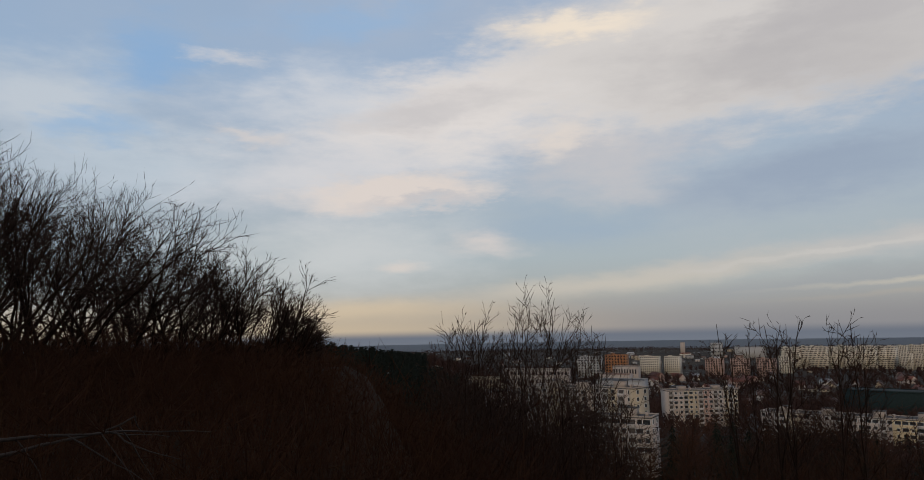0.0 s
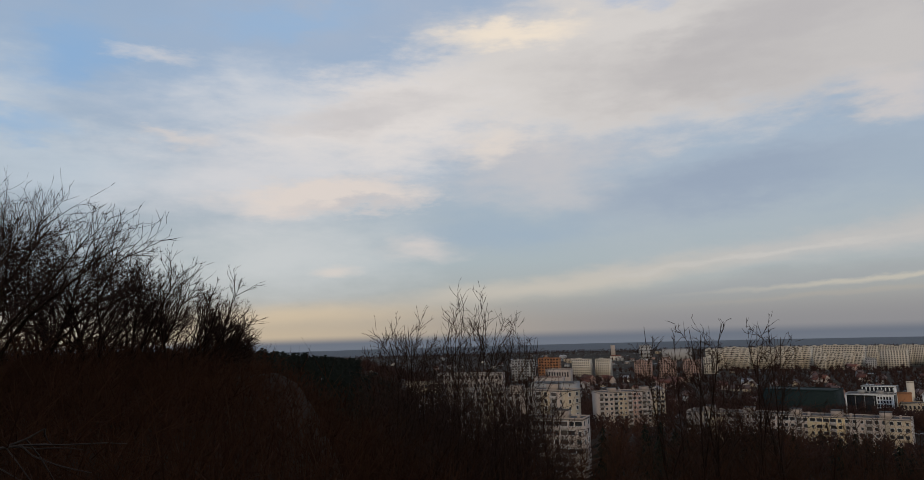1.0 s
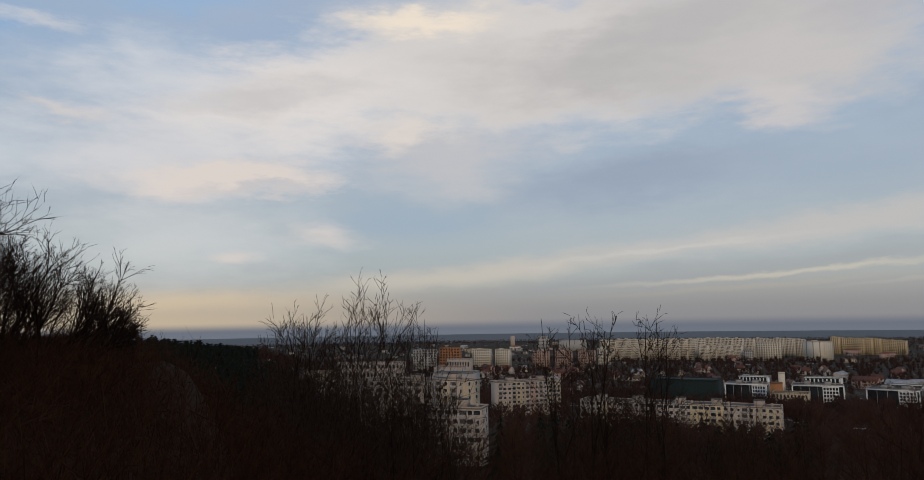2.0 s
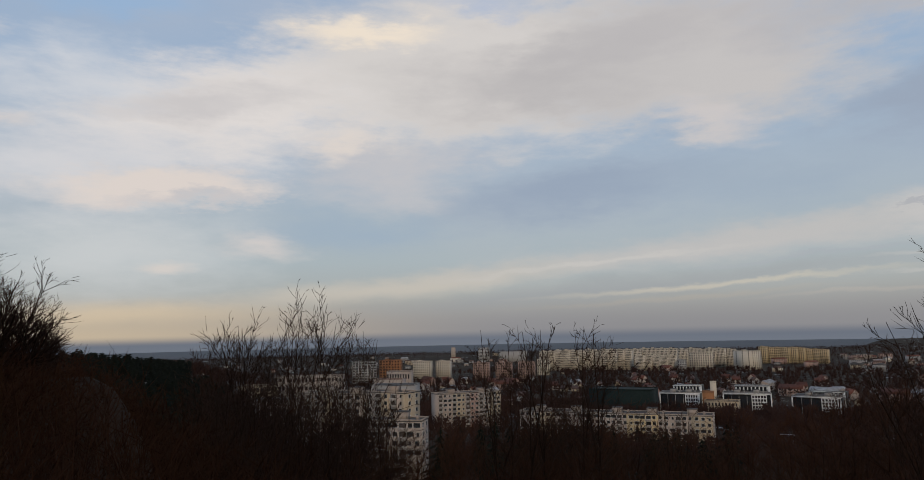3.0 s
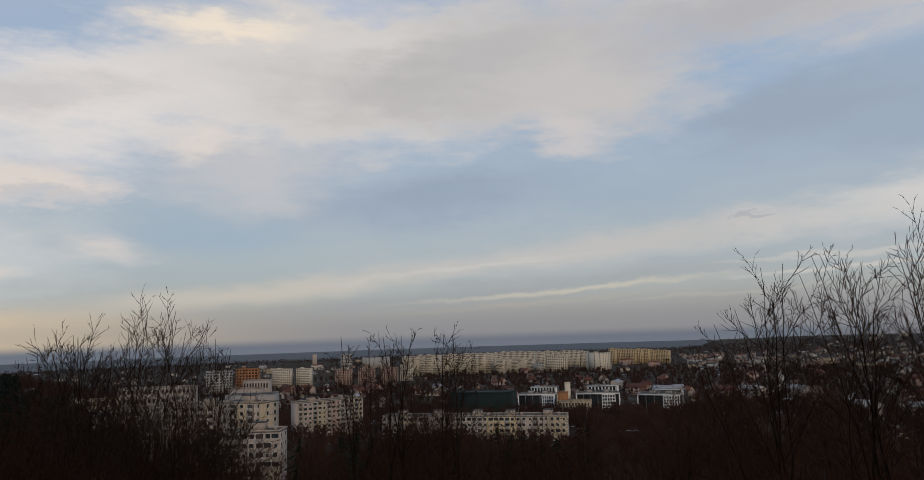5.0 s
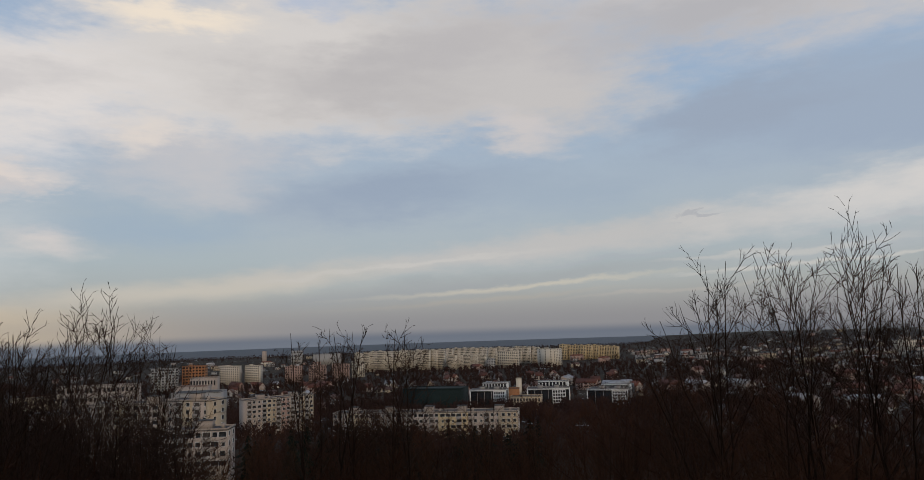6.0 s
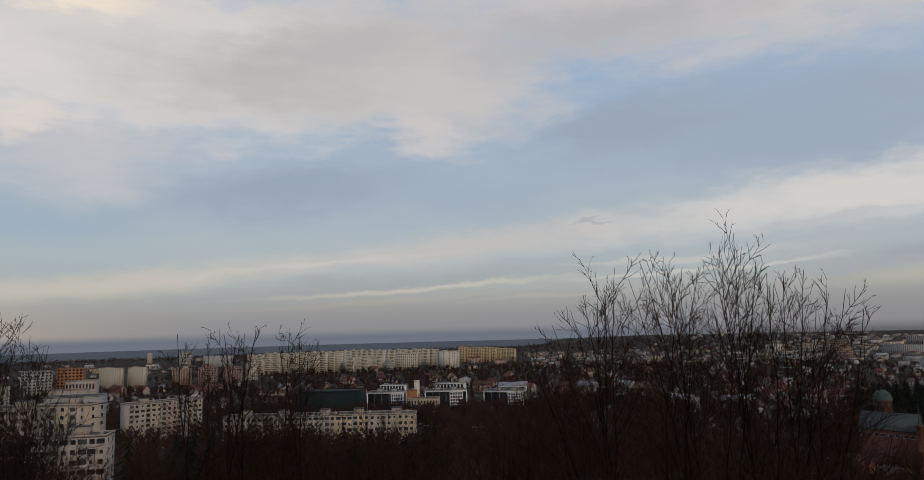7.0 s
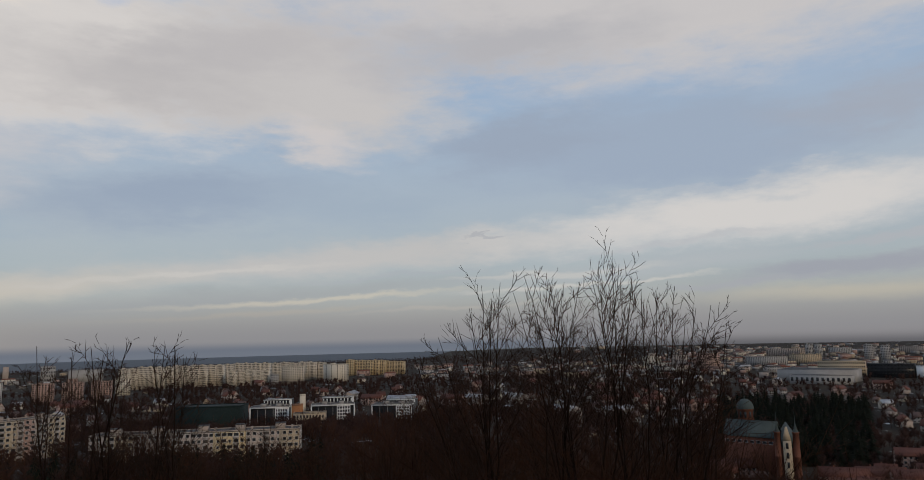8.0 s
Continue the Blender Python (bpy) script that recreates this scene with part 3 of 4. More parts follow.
office("black glass office with white frame beside an orange stair box", 38.0, 640, 41.3, 640, -5.05, 16, 0.6, 0.9, 5.0)
office("dark glazed office with white ribs and gridded panel", 42.7, 640, 45.8, 632, -5.2, 18, 0.62, 0.95, 2.6)


def plain_building(name, label, az0, d0, az1, d1, top_el, deep, wall, roof=None, base=None, rows=0, cols=0, category="building"):
    w, m, z0 = stand(az0, d0, az1, d1, base)
    h = EYE + math.tan(radians(top_el)) * (d0 + d1) / 2 - z0
    ob = thing(name, label, category, m)
    s = Solid()
    s.box(0, 0, -2, w, deep, h)
    part("wall", s, wall, ob)
    part("roof", roof_solid(w, deep, h), (roof or BITUMEN, wall), ob)
    s = Solid()
    for r in range(rows):
        for c in range(cols):
            x, z, pw, ph = w * (c + 0.5) / cols, h * (r + 0.35) / rows, w / cols * 0.5, h / rows * 0.42
            s.box(x - pw / 2, -0.06, z, x + pw / 2, 0, z + ph)
    if s.v:
        part("glazing", s, GLASS, ob, kind="stuff")
    return ob


plain_building("stair_box", "orange rendered box with flat roof beside the offices", 36.5, 600, 37.35, 600, -5.0, 8, RENDER_ORANGE, base=30)
plain_building("low_office", "beige low building with a pale frame", 36.6, 590, 39.0, 586, -5.65, 12, RENDER_BEIGE, rows=2, cols=10)
plain_building("stair_tower", "slim pale concrete stair tower between the offices", 37.1, 655, 37.55, 655, -4.25, 6, RENDER_CREAM)
plain_building("netted_building", "dark building wrapped in teal scaffold netting", 28.0, 560, 32.6, 545, -4.85, 24, TEAL, TEAL)

# the wave-shaped slabs near the coast
WAVE = "long row of cream eleven-storey wave blocks"


def wave_row(label, az0, az1, d, tops, count, wall, bays, floors, group, seed):
    """Stair sections of one long slab, each a little higher, lower, nearer or further than its neighbour."""
    rng = random.Random(seed)
    wide = (az1 - az0) / count
    for i in range(count):
        a = az0 + i * wide
        top = tops[0] + (tops[1] - tops[0]) * (i + 0.5) / count + rng.choice((-0.05, -0.02, 0.0, 0.03))
        e = d + 7.0 * math.sin(i * 1.3) + rng.uniform(-2, 2)
        far_block("wave_block", label, a, e + 3, a + wide * 0.99, e - 3, top, 13, wall, bays, floors, group, stripe=1, gap=0.5, tall=0.6)


wave_row("cream concrete eleven-storey slab with rows of galleries", 24.2, 31.4, 1510, (-1.78, -1.70), 12, RENDER_CREAM, 7, 11, WAVE, 1)
wave_row("pale eleven-storey slab set back behind another", 31.4, 34.8, 1570, (-1.68, -1.70), 5, RENDER_CREAM, 7, 11, WAVE, 2)
wave_row("cream slab with ribbed galleries in front of a higher one", 31.7, 34.7, 1470, (-2.2, -2.28), 5, RENDER_CREAM, 7, 10, WAVE, 3)
wave_row("pale eleven-storey slab with dark gallery bands", 34.9, 39.0, 1620, (-1.74, -1.76), 6, RENDER_CREAM, 7, 11, WAVE, 4)
far_block("wave_block", "cream end block with a plain wall", 38.9, 1500, 40.2, 1470, -1.95, 26, RENDER_CREAM, 3, 11, WAVE, gap=0.15)
far_block("wave_block", "cream block standing forward of the row", 35.7, 1480, 37.35, 1470, -2.05, 13, RENDER_CREAM, 10, 10, WAVE, stripe=2)
far_block("wave_block", "grey lower block among bare trees", 34.85, 1440, 35.5, 1440, -2.6, 12, RENDER_GREY, 5, 6, WAVE)
YELLOW = "yellowish wave blocks"
wave_row("sand-yellow slab of flats with vertical ribs", 40.7, 45.25, 1780, (-1.64, -1.9), 9, RENDER_YELLOW, 4, 9, YELLOW, 5)

# point blocks in the middle distance
POINT = "ten-storey point blocks"
far_block("point_block", "white ten-storey point block with banded windows", 14.02, 1250, 15.4, 1240, -2.4, 14, RENDER_CREAM, 9, 10, POINT, stripe=3)
far_block("point_block", "white ten-storey point block with banded windows", 15.85, 1250, 16.9, 1240, -2.42, 14, RENDER_CREAM, 7, 10, POINT, stripe=3)
for a in (18.85, 20.66, 22.48):
    far_block("point_block", "brick-red and white point block with banded windows", a, 1180, a + 1.28, 1176, -2.62, 15, RENDER_PINK, 7, 10, POINT, stripe=2)
far_block("point_block", "cream point block behind bare branches", 24.0, 1300, 25.0, 1300, -2.45, 15, RENDER_CREAM, 6, 10, POINT)
far_block("point_block", "orange and grey block of flats", 11.35, 1150, 12.95, 1140, -2.25, 15, RENDER_ORANGE, 7, 8, POINT, stripe=3)
far_block("point_block", "grey block of flats behind bare branches", 9.2, 1150, 11.1, 1150, -2.35, 15, RENDER_GREY, 8, 8, POINT)
plain_building("low_building", "white two-storey school-like building", 11.9, 900, 13.75, 890, -3.15, 14, RENDER_WHITE, rows=2, cols=9)
plain_building("low_building", "long low building with orange roof", 10.9, 800, 13.05, 790, -3.75, 18, RENDER_WHITE, TILE, rows=1, cols=8)
plain_building("low_building", "grey flat-roofed hall between the flats", 10.6, 620, 14.0, 610, -4.25, 26, RENDER_GREY, rows=1, cols=8)
plain_building("tower_block", "slim white tower near the coast", 17.1, 2300, 17.45, 2300, -1.35, 12, RENDER_WHITE)
plain_building("office_block", "wide dark block near the coast", 19.3, 2100, 20.2, 2100, -1.42, 20, RENDER_GREY, rows=4, cols=9)
plain_building("hall", "pale flat hall near the coast", 21.0, 2000, 23.2, 2000, -1.75, 40, RENDER_GREY)
plain_building("hall", "white flat store in front of bare trees", 1.0, 520, 4.6, 505, -5.1, 22, RENDER_WHITE, rows=1, cols=9)
plain_building("low_building", "pale low building seen through bare branches", 0.2, 690, 3.5, 690, -3.9, 14, RENDER_BEIGE, rows=3, cols=12)
plain_building("low_building", "pale slab seen through bare branches", 3.2, 720, 8.4, 700, -3.3, 12, RENDER_WHITE, rows=4, cols=18)

# the town to the east
plain_building("store", "long pale grey flat-roofed store", 73.8, 1320, 78.7, 1290, -2.95, 60, RENDER_GREY, BITUMEN)
plain_building("store", "grey concrete store front with a parking deck", 74.6, 1270, 78.6, 1250, -3.35, 20, RENDER_GREY, BITUMEN, rows=1, cols=12)
SLAB = "distant slabs of flats"
for a0, a1, d, top, mat, bays in ((71.7, 74.6, 1900, -2.0, RENDER_GREY, 24), (74.7, 76.8, 1950, -1.85, RENDER_BEIGE, 18), (73.2, 76.3, 2500, -1.42, RENDER_WHITE, 26), (75.8, 76.3, 2450, -1.1, RENDER_GREY, 5), (76.4, 76.9, 2450, -1.15, RENDER_GREY, 5), (77.3, 78.8, 2600, -1.4, RENDER_GREY, 14), (79.5, 80.1, 2100, -1.2, RENDER_GREY, 6), (80.5, 81.1, 2100, -1.3, RENDER_GREY, 6), (81.6, 84.5, 2700, -1.35, RENDER_WHITE, 26), (68.2, 69.9, 1700, -1.7, RENDER_PINK, 12), (66.4, 67.6, 1750, -1.85, RENDER_WHITE, 10), (64.2, 65.6, 1800, -1.9, RENDER_CREAM, 12), (83.0, 86.0, 1900, -1.9, RENDER_GREY, 22)):
    far_block("distant_block", "pale distant slab of flats with dark window rows", a0, d, a1, d, top, 13, mat, bays, 10, SLAB)
plain_building("glass_block", "dark glass office block", 79.6, 1450, 82.4, 1440, -2.55, 20, DARK_GLASS, rows=5, cols=14)
plain_building("white_hall", "white hall wall beside dark offices", 82.5, 1440, 83.4, 1440, -2.7, 20, TRIM_WHITE)
plain_building("low_row", "yellowish long low row of flats", 76.5, 1500, 79.5, 1490, -2.35, 12, RENDER_BEIGE, rows=4, cols=24)


# the abbey church with its slim towers, dome and red roofs
def church():
    w, m, z0 = stand(73.35, 420, 74.75, 420)
    ob = thing("church", "brick church with two slim towers, needle spires and pale gable", "church", m)
    h = EYE + math.tan(radians(-7.45)) * 420 - z0
    tip = EYE + math.tan(radians(-5.95)) * 420 - z0
    for x in (0.6, w - 0.6):
        s = Solid()
        s.lathe([(1.7, -2), (1.7, h * 0.6), (1.85, h * 0.6 + 0.1), (1.85, h * 0.62), (1.6, h * 0.63), (1.6, h), (1.9, h + 0.1), (1.9, h + 0.5), (1.4, h + 0.55)], 8, cx=x, cy=2)
        tower = part("tower", s, BRICK, ob, "slim octagonal brick tower")
        s = Solid()
        s.lathe([(1.5, h + 0.5), (1.2, h + 1.5), (0.6, h + 2.6), (0.75, h + 3.0), (0.4, h + 3.7), (0.16, h + 6), (0.04, tip)], 8, cx=x, cy=2)
        part("spire", s, COPPER, tower, "green copper needle spire")
    s = Solid()
    x0, x1, zc = 3.0, w - 3.0, h - 4
    s.box(x0, 0.4, -2, x1, 4, zc)
    s.hexa([(x0, 0.4, zc), (x1, 0.4, zc), (x1, 4, zc), (x0, 4, zc), (w / 2 - 0.5, 0.4, h + 3), (w / 2 + 0.5, 0.4, h + 3), (w / 2 + 0.5, 4, h + 3), (w / 2 - 0.5, 4, h + 3)])
    part("front", s, RENDER_BEIGE, ob, "pale plastered front gable")
    s = Solid()
    s.box(1.2, 4, -2, w - 1.2, 60, h - 8)
    part("nave_wall", s, BRICK, ob)
    s = Solid()
    s.hexa([(0.4, 4.2, h - 8), (w - 0.4, 4.2, h - 8), (w - 0.4, 60, h - 8), (0.4, 60, h - 8), (w / 2 - 0.2, 4.2, h - 1), (w / 2 + 0.2, 4.2, h - 1), (w / 2 + 0.2, 60, h - 1), (w / 2 - 0.2, 60, h - 1)])
    part("nave_roof", s, COPPER, ob, "steep grey-green roof")
    for i in range(3):
        s = Solid()
        s.box(w / 2 - 0.6, 0.25, zc - 4 - i * 5, w / 2 + 0.6, 0.4, zc - 1 - i * 5)
        part("window", s, GLASS, ob)


def dome():
    d = 470
    x, y = polar(71.4, d)
    z0 = ground_z(x, y)
    ob = thing("domed_building", "round building with a pale blue-grey metal dome", "domed building", pose(x, y, z0))
    spring, top = EYE + math.tan(radians(-5.75)) * d - z0, EYE + math.tan(radians(-4.95)) * d - z0
    s = Solid()
    s.lathe([(4.6, -2), (4.6, spring - 0.4), (5.0, spring - 0.3), (5.0, spring)], 20)
    # the drum's shade is put into its colour by the dark brick
    drum = part("drum", s, BRICK, ob, "drum whose dark brick colour stands in for its shade")
    s = Solid()
    s.lathe([(5.0 * math.cos(a), spring + (top - spring - 0.8) * math.sin(a)) for a in np.linspace(0, 1.5, 9)] + [(0.3, top - 0.5), (0.02, top + 1.2)], 20)
    part("dome", s, COPPER, ob, "blue-grey metal dome", smooth=True)
    for i in range(10):
        a = 2 * math.pi * i / 10
        s = Solid()
        s.box(-0.6, -4.72, spring - 5, 0.6, -4.55, spring - 1.5)
        part("window", s, GLASS, drum, m=pose(0, 0, 0, 0, 0, math.degrees(a)))


church()
dome()


def abbey_wing():
    w, m, z0 = stand(69.8, 462, 73.2, 452)
    ob = thing("abbey_wing", "long abbey wing with a steep grey-green metal roof", "abbey", m)
    eave, top = EYE + math.tan(radians(-7.7)) * 457 - z0, EYE + math.tan(radians(-6.7)) * 457 - z0
    s = Solid()
    s.box(0, 0, -2, w, 14, eave)
    part("wall", s, BRICK, ob)
    s = Solid()
    s.gable(0, 0, eave, w, 14, top)
    part("roof", s, COPPER, ob, "steep grey-green metal roof")
    for i in range(8):
        part("window", WIDE_WINDOW, None, ob, m=pose((i + 0.5) * w / 8, -0.01, eave - 4))


abbey_wing()


# ---- houses ----
def house_kind(label, w, deep, h, rise, wall, roof):
    ob = thing("house", label, "house", None, "houses of the town")
    s = Solid()
    s.box(0, 0, -2.5, w, deep, h)
    for x in (0.0, w):
        n = 0.01 if x == 0 else -0.01
        s.hexa([(x + n, 0, h), (x + 3 * n, 0, h), (x + 3 * n, deep, h), (x + n, deep, h), (x + n, deep / 2 - 0.01, h + rise), (x + 3 * n, deep / 2 - 0.01, h + rise), (x + 3 * n, deep / 2 + 0.01, h + rise), (x + n, deep / 2 + 0.01, h + rise)])
    part("wall", s, wall, ob)
    s = Solid()
    s.gable(0, 0, h, w, deep, h + rise)
    part("roof", s, roof, ob)
    s = Solid()
    s.box(w * 0.3, deep * 0.55, h + rise * 0.4, w * 0.3 + 0.7, deep * 0.55 + 0.6, h + rise + 1.0)
    part("chimney", s, BRICK, ob)
    n = max(2, int(w / 3))
    for f in range(max(1, int(h / 2.8))):
        for i in range(n):
            part("window", WINDOW, None, ob, m=pose((i + 0.5) * w / n, -0.01, 0.9 + f * 2.8))
    return ob


HOUSES = [
    house_kind("white house with a steep red tiled roof", 11, 9, 5.6, 4.4, RENDER_WHITE, TILE),
    house_kind("grey rendered house with a brown roof", 9, 8, 5.6, 3.8, RENDER_GREY, TILE_DARK),
    house_kind("cream house with old snow on its roof", 12, 10, 5.8, 3.6, RENDER_CREAM, SNOW_ROOF),
    house_kind("long pinkish terrace with a red roof", 24, 10, 8.4, 4.0, RENDER_PINK, TILE),
    house_kind("small beige house with a dark roof", 8, 7, 3.2, 3.4, RENDER_BEIGE, TILE_DARK),
    house_kind("long white building with snowy roof", 30, 12, 8.6, 3.0, RENDER_WHITE, SNOW_ROOF),
]
TAKEN = [(10, 16, 215, 320), (4.5, 10.5, 285, 340), (15.5, 21.6, 430, 500), (22, 37.6, 330, 400), (33, 46.3, 570, 690), (27.8, 32.5, 530, 590), (10.5, 14.2, 590, 660), (0.5, 9, 490, 760), (10.5, 14, 780, 930), (73.5, 79, 1240, 1400), (70.5, 75.5, 410, 500), (24, 41, 1440, 1640), (79, 84, 1420, 1480), (76, 80, 1480, 1520), (13.5, 25.4, 1150, 1320), (9, 13.2, 1120, 1170)]


def free(az, d):
    return not any(a - 0.4 < az < b + 0.4 and lo - 12 < d < hi + 14 for a, b, lo, hi in TAKEN)


def place_houses():
    rng = random.Random(5)
    spots = []
    # the monastery's red roofs below the church
    for az, d, k, turn in ((76.0, 432, 3, -72), (78.4, 440, 3, -66), (80.6, 436, 3, -60), (78.3, 424, 0, -80), (81.4, 382, 3, -66), (83.2, 386, 3, -60), (69.0, 445, 3, -50), (67.5, 420, 3, -52), (71.5, 425, 1, -70), (80.8, 520, 3, -70), (82.5, 530, 3, -60), (76.6, 395, 3, -76), (79.0, 398, 3, -70), (82.6, 420, 3, -66), (84.6, 440, 3, -60), (79.6, 470, 0, -64), (82.0, 466, 3, -74), (84.0, 400, 3, -62)):
        spots.append((az, d, k, turn))
    tries = 0
    while len(spots) < 235 and tries < 6000:
        tries += 1
        az = rng.choice((rng.uniform(9, 47), rng.uniform(44, 84), rng.uniform(60, 85)))
        d = rng.choice((rng.uniform(690, 1420), rng.uniform(700, 1100), rng.uniform(480, 900)))
        if d < 690 and not (14 < az < 22 or 47 < az < 79 or 24 < az < 28):
            continue
        if d < 930 and 69 < az < 80:
            continue
        if d < 620 and az > 66:
            continue
        if not free(az, d):
            continue
        x, y = polar(az, d)
        if any((x - a) ** 2 + (y - b) ** 2 < 16 ** 2 for _, _, _, _, a, b in [s for s in spots if len(s) == 6]):
            continue
        k = rng.choices((0, 1, 2, 3, 4, 5), (5, 7, 2, 2, 6, 1))[0]
        spots.append((az, d, k, rng.choice((-20, 20, 70, -55)) - az + rng.uniform(-8, 8), x, y))
    used = set()
    for az, d, k, turn, *_ in spots:
        x, y = polar(az, d)
        m = pose(x, y, ground_z(x, y) - 0.2, 0, 0, turn)
        if k in used:
            copy_thing(HOUSES[k], m)
        else:
            used.add(k)
            HOUSES[k].matrix_basis = m


place_houses()


def far_town():
    """The built-up plain beyond: many small blocks and roofs."""
    rng = random.Random(8)
    s, roofs = Solid(), Solid()
    for i in range(1300):
        az = rng.uniform(-3, 86) if rng.random() < 0.3 else rng.uniform(46, 86)
        d = rng.uniform(1400, 2500) if az < 46 else rng.triangular(1300, 4300, 1700)
        if not free(az, d) or (az < 41 and 1420 < d < 1700) or (az < 66 and d > 2100 and rng.random() < 0.8) or (az < 56 and d > 2500) or (44 < az < 54 and rng.random() < 0.5):
            continue
        x, y = polar(az, d)
        z = ground_z(x, y) - 0.5
        w, deep, h = rng.choice(((12, 10, 6), (16, 10, 7), (22, 11, 9), (30, 12, 12), (11, 9, 6), (11, 9, 6)))
        a = radians(rng.uniform(-30, 30) - az + rng.choice((0, 0, 60)))
        c, q = math.cos(a), math.sin(a)
        p = [(x + u * c - v * q, y + u * q + v * c) for u, v in ((0, 0), (w, 0), (w, deep), (0, deep))]
        slot = rng.choice((0, 0, 0, 1, 2, 3, 4))
        s.hexa([(*k, z) for k in p] + [(*k, z + h) for k in p], slot)
        ridge = rng.choice((0.4, 3.0, 3.0))
        mid = [((p[0][0] + p[3][0]) / 2, (p[0][1] + p[3][1]) / 2), ((p[1][0] + p[2][0]) / 2, (p[1][1] + p[2][1]) / 2)]
        up = [p[0], p[1], p[2], p[3]] if ridge < 1 else [mid[0], mid[1], mid[1], mid[0]]
        roofs.hexa([(*k, z + h) for k in p] + [(*k, z + h + ridge) for k in up], rng.choice((0, 0, 0, 1, 1, 1, 2, 3, 3)))
        for r in range(int(h / 3)):
            n = int(w / 3.5)
            for t in range(n):
                u0, u1 = (t + 0.25) * w / n, (t + 0.7) * w / n
                zz = z + 1.2 + r * 3
                s.quad((x + u0 * c + 0.06 * q, y + u0 * q - 0.06 * c, zz), (x + u1 * c + 0.06 * q, y + u1 * q - 0.06 * c, zz), (x + u1 * c + 0.06 * q, y + u1 * q - 0.06 * c, zz + 1.5), (x + u0 * c + 0.06 * q, y + u0 * q - 0.06 * c, zz + 1.5), 5)
    ob = thing("distant_town", "dense pale blocks and red roofs of the distant town", "town", kind="stuff")
    part("masonry", s, (RENDER_GREY, RENDER_WHITE, RENDER_BEIGE, RENDER_PINK, RENDER_CREAM, GLASS), ob, kind="stuff")
    part("roofing", roofs, (TILE_DARK, BITUMEN, SNOW_ROOF, TILE), ob, kind="stuff")


far_town()


# ---- trees ----
def tubes(segs, sides=3):
    """Tapered tubes from rows of x0 y0 z0 r0 x1 y1 z1 r1."""
    a = np.asarray(segs, float).reshape(-1, 8)
    p, q = a[:, :3], a[:, 4:7]
    w = q - p
    w = w / np.maximum(np.linalg.norm(w, axis=1, keepdims=True), 1e-9)
    ref = np.where(np.abs(w[:, 2:3]) > 0.9, [[1.0, 0, 0]], [[0, 0, 1.0]])
    u = np.cross(w, ref)
    u /= np.linalg.norm(u, axis=1, keepdims=True)
    t = np.cross(w, u)
    rings = []
    for base, r in ((p, a[:, 3]), (q, a[:, 7])):
        for i in range(sides):
            ang = 2 * math.pi * i / sides
            rings.append(base + (u * math.cos(ang) + t * math.sin(ang)) * r[:, None])
    v = np.stack(rings, 1).reshape(-1, 3)
    o = (np.arange(len(a)) * 2 * sides)[:, None]
    f = np.concatenate([o + np.array([[i, (i + 1) % sides, sides + (i + 1) % sides, sides + i]]) for i in range(sides)], 0)
    return v, f


def spikes_of(segs):
    """Twig ends: three-sided points from rows of x0 y0 z0 r0 x1 y1 z1 r1."""
    a = np.asarray(segs, float).reshape(-1, 8)
    v, _ = tubes(a)
    v = v.reshape(-1, 6, 3)[:, :4].copy()
    v[:, 3] = a[:, 4:7]
    o = (np.arange(len(a)) * 4)[:, None]
    return v.reshape(-1, 3), np.concatenate([o + np.array([[i, (i + 1) % 3, 3]]) for i in range(3)], 0)


def tube_mesh(name, segs, mat, sides=3, ends=None):
    v, f = tubes(segs, sides)
    if ends is not None and len(ends):
        w, g = spikes_of(ends)
        f = np.concatenate([f[:, :3], f[:, [0, 2, 3]], g + len(v)])
        v = np.concatenate([v, w])
    return mesh_of(name, v, f, [mat], smooth=sides > 4)


def tips_apart(segs, n):
    """Parts the last segment of every strand of n from the rest."""
    a = segs.reshape(-1, n, 8)
    return a[:, :-1].reshape(-1, 8), a[:, -1]


def unit(v):
    return v / (np.linalg.norm(v, axis=-1, keepdims=True) + 1e-9)


def strands(rng, p, way, length, r0, r1, n, wobble, rise):
    """Crooked tapered strands, many at once: their segments, and points, ways and radii along each."""
    p, way = np.array(p, float).reshape(-1, 3), unit(np.array(way, float).reshape(-1, 3))
    k = len(p)
    length, r0, r1 = (np.broadcast_to(np.asarray(a, float), (k,)) for a in (length, r0, r1))
    segs, pts, ways, radii = np.empty((k, n, 8)), np.empty((k, n, 3)), np.empty((k, n, 3)), np.empty((k, n))
    for i in range(n):
        way = unit(way + rng.normal(0, wobble, (k, 3)) + np.array([0, 0, rise]))
        q = p + way * (length / n)[:, None]
        ra, rb = r0 + (r1 - r0) * i / n, r0 + (r1 - r0) * (i + 1) / n
        segs[:, i, :3], segs[:, i, 3], segs[:, i, 4:7], segs[:, i, 7] = p, ra, q, rb
        pts[:, i], ways[:, i], radii[:, i] = q, way, rb
        p = q
    return segs.reshape(-1, 8), pts, ways, radii


def side_ways(rng, way, angle):
    other = unit(np.cross(way, rng.normal(0, 1, way.shape)))
    angle = np.broadcast_to(angle, way.shape[:1])[:, None]
    return unit(way * np.cos(angle) + other * np.sin(angle))


